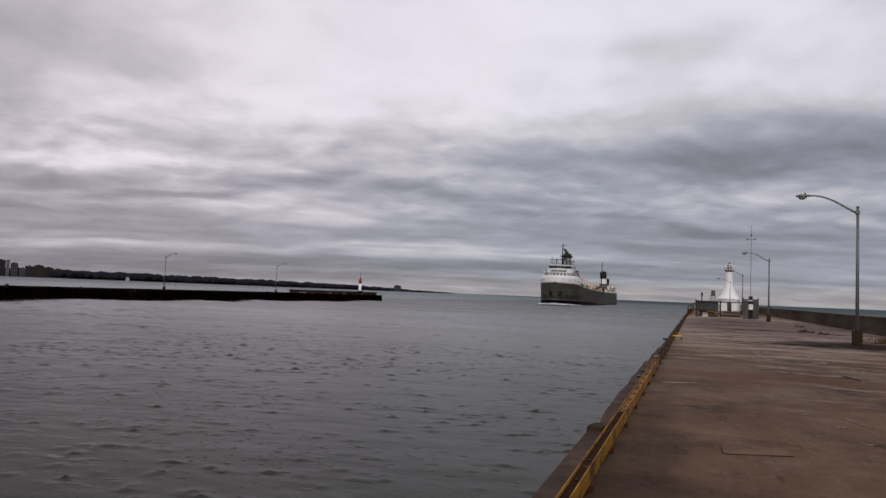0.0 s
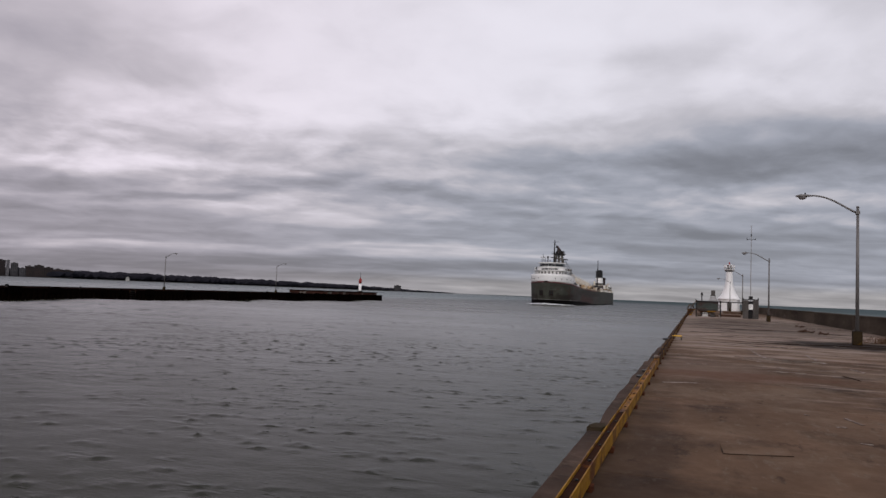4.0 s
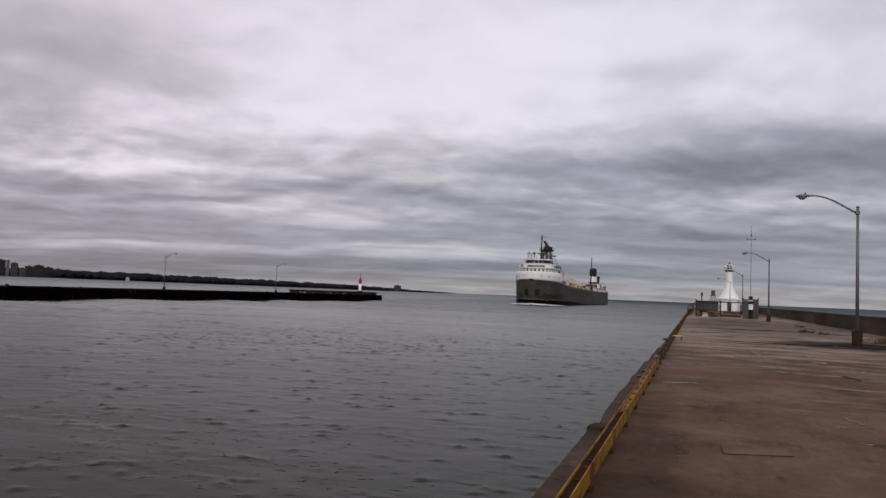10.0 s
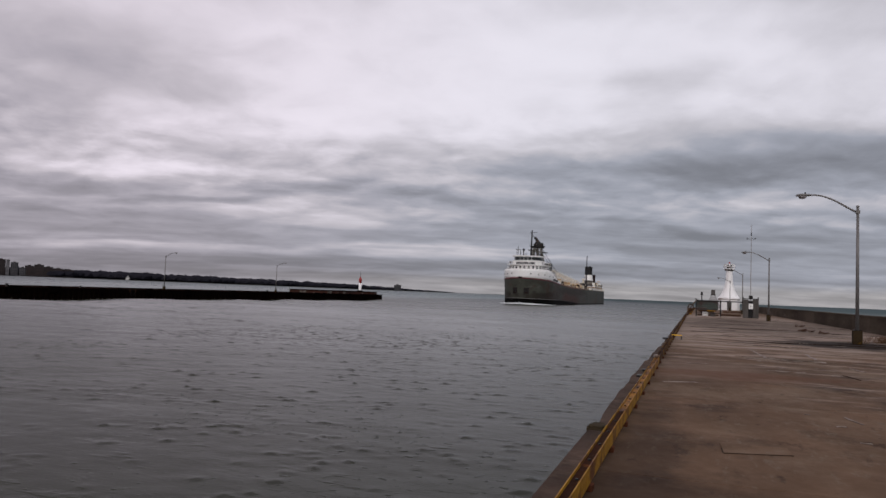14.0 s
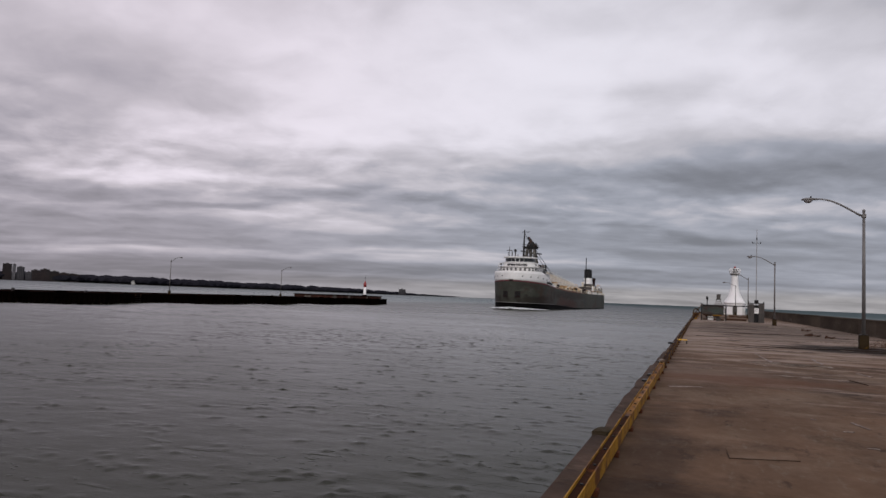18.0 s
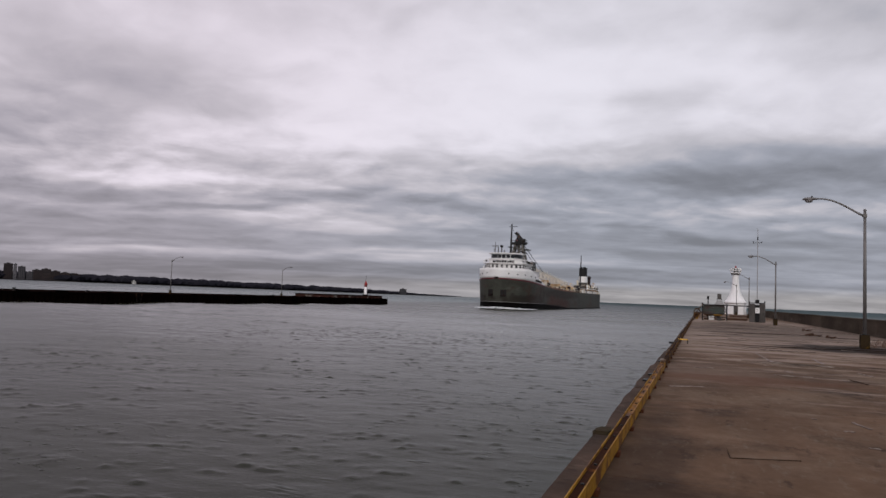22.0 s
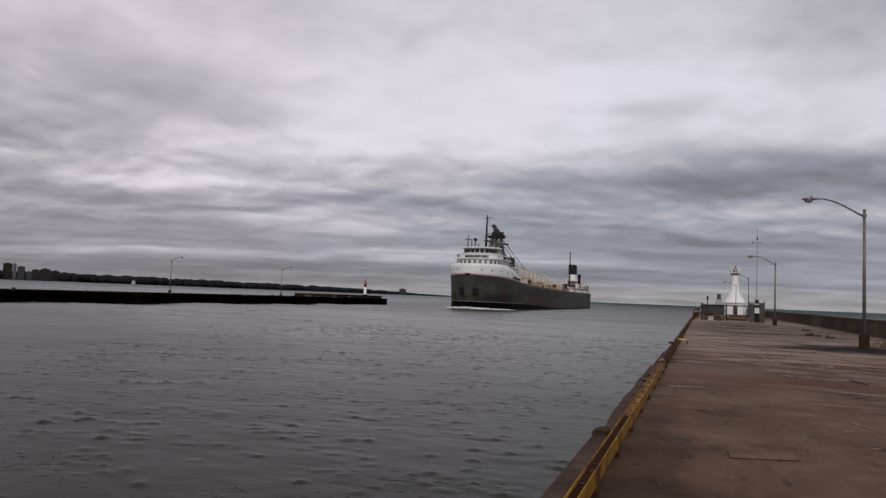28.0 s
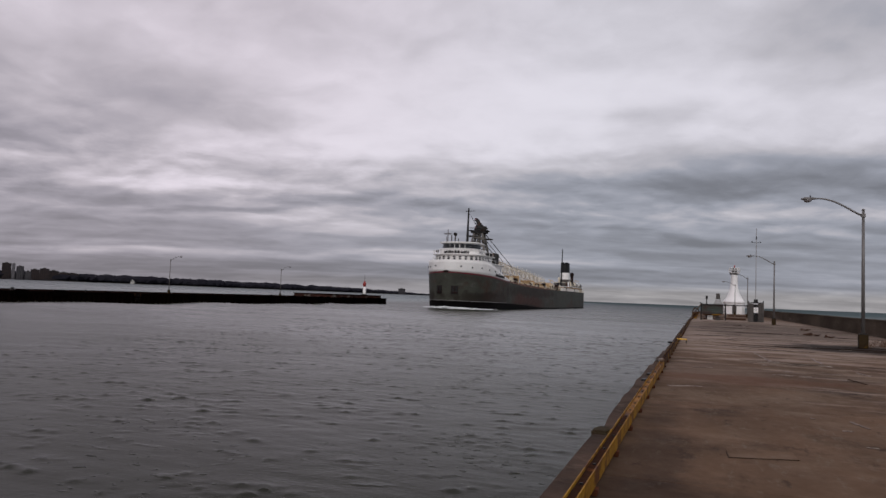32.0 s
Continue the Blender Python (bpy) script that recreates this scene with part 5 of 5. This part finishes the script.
boom = part("unloading_boom", tube((1.5, 33, boom_z(33)), (1.3, 118, boom_z(118)), 0.16, seg=8), BOOMWHITE, ship, "cream lattice unloading boom lying along the deck")
part("chord", tube((-1.5, 33, boom_z(33)), (-1.3, 118, boom_z(118)), 0.16, seg=8), BOOMWHITE, boom)
for s in (-1, 1):
    part("chord", tube((1.7 * s, 33, boom_z(33) - 3.0), (1.5 * s, 118, boom_z(118) - 2.0), 0.2, seg=8), BOOMWHITE, boom)
k = 0
y = 33.0
while y < 117:
    h0, h1 = 3.0 - (y - 33) / 85, 3.0 - (y + 3.4 - 33) / 85
    for s in (-1, 1):
        part("upright", tube((1.6 * s, y, boom_z(y) - h0), (1.45 * s, y, boom_z(y) + (1.0 if k % 2 else 0.7)), 0.10, seg=6), BOOMWHITE, boom)
        a, b = (y, y + 3.4) if k % 2 else (y + 3.4, y)
        part("lattice_bar", tube((1.6 * s, a, boom_z(a) - (h0 if k % 2 else h1)), (1.45 * s, b, boom_z(b)), 0.12, seg=6), BOOMWHITE, boom)
    part("cross_tie", tube((-1.5, y, boom_z(y)), (1.5, y, boom_z(y)), 0.12, seg=6), BOOMWHITE, boom)
    y += 3.4
    k += 1
part("belt", box(-1.0, 1.0, 34, 116, 8.2, 8.7), SOOT, boom, "black conveyor belt trough")
# boom rests and deck hoppers
for y in (44, 68, 92, 112):
    z = boom_z(y) - 3.0 + (y - 33) / 85
    part("boom_rest", box(-2.6, 2.6, y - 0.5, y + 0.5, sheer(y) - 0.1, z, 0.05), TAN, ship, "tan boom rest")
hatch = part("hatch", box(-6.0, 6.0, -2.4, 2.4, -0.1, 1.15, 0.08), TAN, ship, "tan hatch coaming and cover")
hatch.matrix_basis = pose(0, 40, sheer(40))
y = 46.0
while y < 142:
    again(hatch, ship, pose(0, y, sheer(y)))
    y += 6.0
r = random.Random(21)
for i in range(26):
    y = 34 + 4.3 * i + r.uniform(-1, 1)
    w, h = r.uniform(0.5, 1.3), r.uniform(0.8, 2.4)
    x = r.choice((6.9, 7.3, 6.6, -7.0))
    part("deck_gear", box(x - w / 2, x + w / 2, y - w, y + w, sheer(y) - 0.1, sheer(y) + h, 0.06), r.choice((TAN, CREAM, TAN, RUSTRED, CREAM, DARKSTEEL)), ship, "small deck winch or vent")
for i in range(70):
    y = 33 + 1.55 * i + r.uniform(-0.6, 0.6)
    w, h = r.uniform(0.25, 0.6), r.uniform(0.5, 2.0)
    x = r.uniform(5.2, 8.3)
    part("deck_gear", box(x - w / 2, x + w / 2, y - w, y + w, sheer(y) - 0.1, sheer(y) + h, 0.05), r.choice((SOOT, TAN, CREAM, DARKSTEEL, KICK, RUSTRED, SOOT)), ship)
for y in np.arange(33, 184, 3.0):
    for s in (1, -1):
        w = breadth(y, sheer(y)) - 0.2
        part("stanchion", tube((s * w, y, sheer(y) - 0.1), (s * w, y, sheer(y) + 0.95), 0.05, seg=5), CREAM, ship)
for s in (1, -1):
    for a, b in ((33, 60), (60, 90), (90, 130), (130, 160), (160, 171)):
        part("handrail", tube((s * (breadth(a, 6) - 0.2), a, sheer(a) + 0.95), (s * (breadth(b, 6) - 0.2), b, sheer(b) + 0.95), 0.05, seg=5), CREAM, ship)
arch = bmesh.new()
tube((-3.2, 118, 8.4), (-3.2, 130, 8.4), 0.1, seg=6, bm=arch)
hood = [(4.2 * math.cos(a), 3.6 * math.sin(a)) for a in (math.pi * i / 10 for i in range(11))]
lo = [arch.verts.new((x, 118, sheer(118) - 0.1 + z)) for x, z in hood]
hi = [arch.verts.new((x, 131, sheer(131) - 0.1 + z * 0.9)) for x, z in hood]
for i in range(10):
    arch.faces.new((lo[i], lo[i + 1], hi[i + 1], hi[i]))
arch.faces.new(lo)
arch.faces.new(hi[::-1])
part("transfer_house", arch, TAN, ship, "tan arched conveyor transfer house", smooth=False)

# after house and funnel
aft = part("after_house", prism([(-7.6, 142), (7.6, 142), (7.6, 172), (6.2, 178), (-6.2, 178), (-7.6, 172)], lambda x, y: sheer(y) - 0.1, 9.0), TAN, ship, "tan after deckhouse")
part("deck_edge", prism([(-8.0, 141), (8.0, 141), (8.0, 172), (6.6, 179), (-6.6, 179), (-8.0, 172)], 9.0, 9.22), WHITE, aft)
for i in range(12):
    o = part("window", box(7.56, 7.66, 144 + 2.3 * i, 144.8 + 2.3 * i, 7.5, 8.2), GLASS, aft)
for i in range(6):
    part("window", box(-6 + 2.2 * i, -5.2 + 2.2 * i, 141.94, 142.04, 7.5, 8.2), GLASS, aft)
up = part("boat_deck_house", box(-3.7, 3.7, 163, 177, 9.22, 11.3, 0.1), SHEETGREY, ship, "grey boat deck house")
for i in range(5):
    part("window", box(3.68, 3.76, 164.5 + 2.5 * i, 165.4 + 2.5 * i, 9.9, 10.7), GLASS, up)
part("deck_edge", box(-4.0, 4.0, 162.6, 177.3, 11.3, 11.45, 0.03), CREAM, up)


def funnel_ring(z0, z1, s0, s1, material, name, label, parent):
    bm = turned(((s0, z0), (s1, z1)), 28)
    bmesh.ops.scale(bm, vec=(1.0, 1.45, 1.0), verts=bm.verts)
    o = part(name, bm, material, parent, label)
    o.matrix_basis = pose(0, 170.5, 0)
    return o


fun = funnel_ring(11.45, 13.0, 2.25, 2.2, SHEETGREY, "funnel", "black-topped funnel with a white band", ship)
for z0, z1, s0, s1, m, nm, lb in ((13.0, 16.2, 2.2, 2.12, WHITE, "band", "white band"), (16.2, 20.5, 2.13, 2.05, SOOT, "top", "black top"), (20.5, 20.75, 2.2, 2.2, SOOT, "rim", "")):
    bm = turned(((s0, z0), (s1, z1)), 28)
    bmesh.ops.scale(bm, vec=(1.0, 1.45, 1.0), verts=bm.verts)
    part(nm, bm, m, fun, lb)
for x, y in ((-0.6, -1.2), (0.7, -0.8), (0.0, 0.6), (0.8, 1.4)):
    part("exhaust_pipe", tube((x, y, 20.5), (x, y, 21.3), 0.32, seg=8), SOOT, fun)
part("aftermast", tube((0, 161, 9.2), (0.3, 161, 26.9), 0.38, 0.2, 8), SOOT, ship, "thin black aftermast")
part("yard", tube((-1.4, 161, 14.5), (1.2, 161, 14.5), 0.08, seg=6), SOOT, ship)
part("vent", turned(((0.7, 11.3), (0.7, 15.0), (0.95, 15.4), (0.95, 16.2), (0.4, 16.6)), 12), RUSTRED, ship, "rust-red ventilator").matrix_basis = pose(2.6, 175, 0)
part("vent", turned(((0.5, 11.3), (0.5, 13.2), (0.75, 13.5), (0.4, 14.2)), 12), CREAM, ship).matrix_basis = pose(-3.4, 174, 0)
part("scanner_dome", turned(((0.1, 12.8), (0.7, 13.0), (0.9, 13.5), (0.6, 14.1), (0.1, 14.3)), 14), WHITE, ship, "white scanner dome", smooth=True).matrix_basis = pose(1.0, 180, 0)
part("dome_post", tube((1.0, 180, sheer(180)), (1.0, 180, 12.9), 0.18, seg=8), CREAM, ship)
for s in (1, -1):
    boat = bmesh.new()
    rows = []
    for i in range(9):
        v = i / 8
        w = 1.1 * math.sin(math.pi * (0.06 + 0.88 * v)) ** 0.6
        rows.append([boat.verts.new((6.7 * s + w * math.cos(a), 163 + 7.5 * v, 10.6 + 0.85 * math.sin(a) * (1 if math.sin(a) < 0 else 0.7))) for a in (math.tau * j / 10 for j in range(10))])
    for a, b in zip(rows, rows[1:]):
        for j in range(10):
            boat.faces.new((a[j], a[(j + 1) % 10], b[(j + 1) % 10], b[j]))
    boat.faces.new(rows[0])
    boat.faces.new(rows[-1][::-1])
    lb = part("lifeboat", boat, WHITE if s > 0 else TAN, ship, "covered white lifeboat" if s > 0 else "", smooth=True)
    for y in (164, 169.5):
        part("davit", bent_tube([(5.4 * s, y, 9.2), (5.5 * s, y, 11.8), (6.1 * s, y, 12.6), (6.8 * s, y, 12.4)], [0.13] * 4, 6), TAN, lb)
for i in range(14):
    y = 150 + 2.4 * i + r.uniform(-0.8, 0.8)
    x, h = r.uniform(-5, 7.2), r.uniform(0.8, 2.8)
    w = r.uniform(0.4, 1.0)
    z = 9.2 if y < 177 else sheer(y)
    part("deck_gear", box(x - w / 2, x + w / 2, y - w / 2, y + w / 2, z - 0.05, z + h, 0.06), r.choice((TAN, CREAM, RUSTRED, WHITE, DARKSTEEL)), ship)
for i in range(46):
    y = 143 + 0.9 * i + r.uniform(-0.4, 0.4)
    w, h = r.uniform(0.25, 0.8), r.uniform(0.6, 2.6)
    x = r.uniform(5.4, 8.0) if y < 178 else r.uniform(-4, 5)
    z = 9.2 if x < 7.4 and y < 176 else sheer(y)
    x = min(x, breadth(y, 6) - 0.4)
    part("deck_gear", box(x - w / 2, x + w / 2, y - w / 2, y + w / 2, z - 0.1, z + h, 0.05), r.choice((SOOT, TAN, CREAM, KICK, DARKSTEEL, WHITE, RUSTRED)), ship)
for i in range(13):
    y = 143.5 + 2.6 * i
    part("railing_post", tube((7.9 if y < 172 else 7.0, y, 9.2), (7.9 if y < 172 else 7.0, y, 10.2), 0.05, seg=5), CREAM, ship)
part("handrail", tube((7.9, 143, 10.2), (7.9, 172, 10.2), 0.05, seg=5), CREAM, ship)
part("after_bulwark", box(7.5, 8.1, 120, 164, 6.6, 8.2, 0.06), WHITE, ship, "long white after bulwark")
# no opening here: a black strip on the wall paints its shade
part("alleyway", box(7.58, 7.64, 150, 168, 6.75, 7.35), SOOT, ship, "black strip painted for a shaded alleyway opening")
part("stern_house", prism([(-5.6, 178), (5.6, 178), (4.6, 183), (2.5, 185), (-2.5, 185), (-4.6, 183)], 6.6, 9.4), TAN, ship, "tan stern deckhouse")
part("stern_mast", tube((0, 184, 9), (0, 184.6, 14.5), 0.1, 0.06, 6), CREAM, ship)
part("stern_gantry", bent_tube([(-3.6, 181, 9.2), (-3.6, 181, 11.6), (3.6, 181, 11.6), (3.6, 181, 9.2)], [0.14] * 4, 6), RUSTRED, ship)


def build_bow_wave():
    """Lumps of foam that curl along the ship's bow."""
    rr = random.Random(8)
    bm = bmesh.new()
    for side in (1, -1):
        for i in range(300):
            y = rr.random() ** 2.2 * 13
            u = y / 17
            out = abs(rr.gauss(0, 1)) * (0.3 + 1.1 * u)
            x = side * (breadth(max(y, 0.95), 0.3) + out - 0.15)
            s = rr.uniform(0.08, 0.30) * (1.9 - 1.4 * u)
            q = bmesh.ops.create_icosphere(bm, subdivisions=1, radius=s)
            h = 0.34 * (1 - u) ** 2 * max(0, 1 - out) + 0.02
            for v in q["verts"]:
                v.co = Vector((x + v.co.x * 1.3, y + 0.3 + v.co.y * 2.4, h + v.co.z * 0.7))
    o = part("bow_wave", bm, FOAM, smooth=True)
    return tagged(o, "white foam curling along the ship's bow", "bow wave", kind="stuff")


bow_wave = build_bow_wave()


# ---- what moves ----


def motions():
    track = (
        (0.0, -58.4, 318.9), (3.0, -58.6, 303.8), (6.0, -58.8, 291.0), (9.0, -59.0, 277.3), (13.0, -59.3, 259.8), (16.0, -59.6, 246.0),
        (19.0, -59.9, 231.8), (22.0, -60.3, 218.7), (25.0, -60.8, 206.6), (28.0, -61.4, 193.1), (30.0, -61.7, 185.1), (32.0, -62.0, 177.0))
    rows = [(t, pose(x, y, 0.0, 0, 0, -0.3)) for t, x, y in track]
    walk(ship, rows)
    walk(bow_wave, [(t, pose(x, y, LAKE, 0, 0, -0.3)) for t, x, y in track])
    walk(clouds, [(t, pose(-0.6 * t, 11.7 + 4.6 * t, 0)) for t in (0.0, 16.0, 32.0)])
    walk(water, [(t, pose(-0.1 * t, 1.0 * t, LAKE)) for t in (0.0, 16.0, 32.0)])


motions()
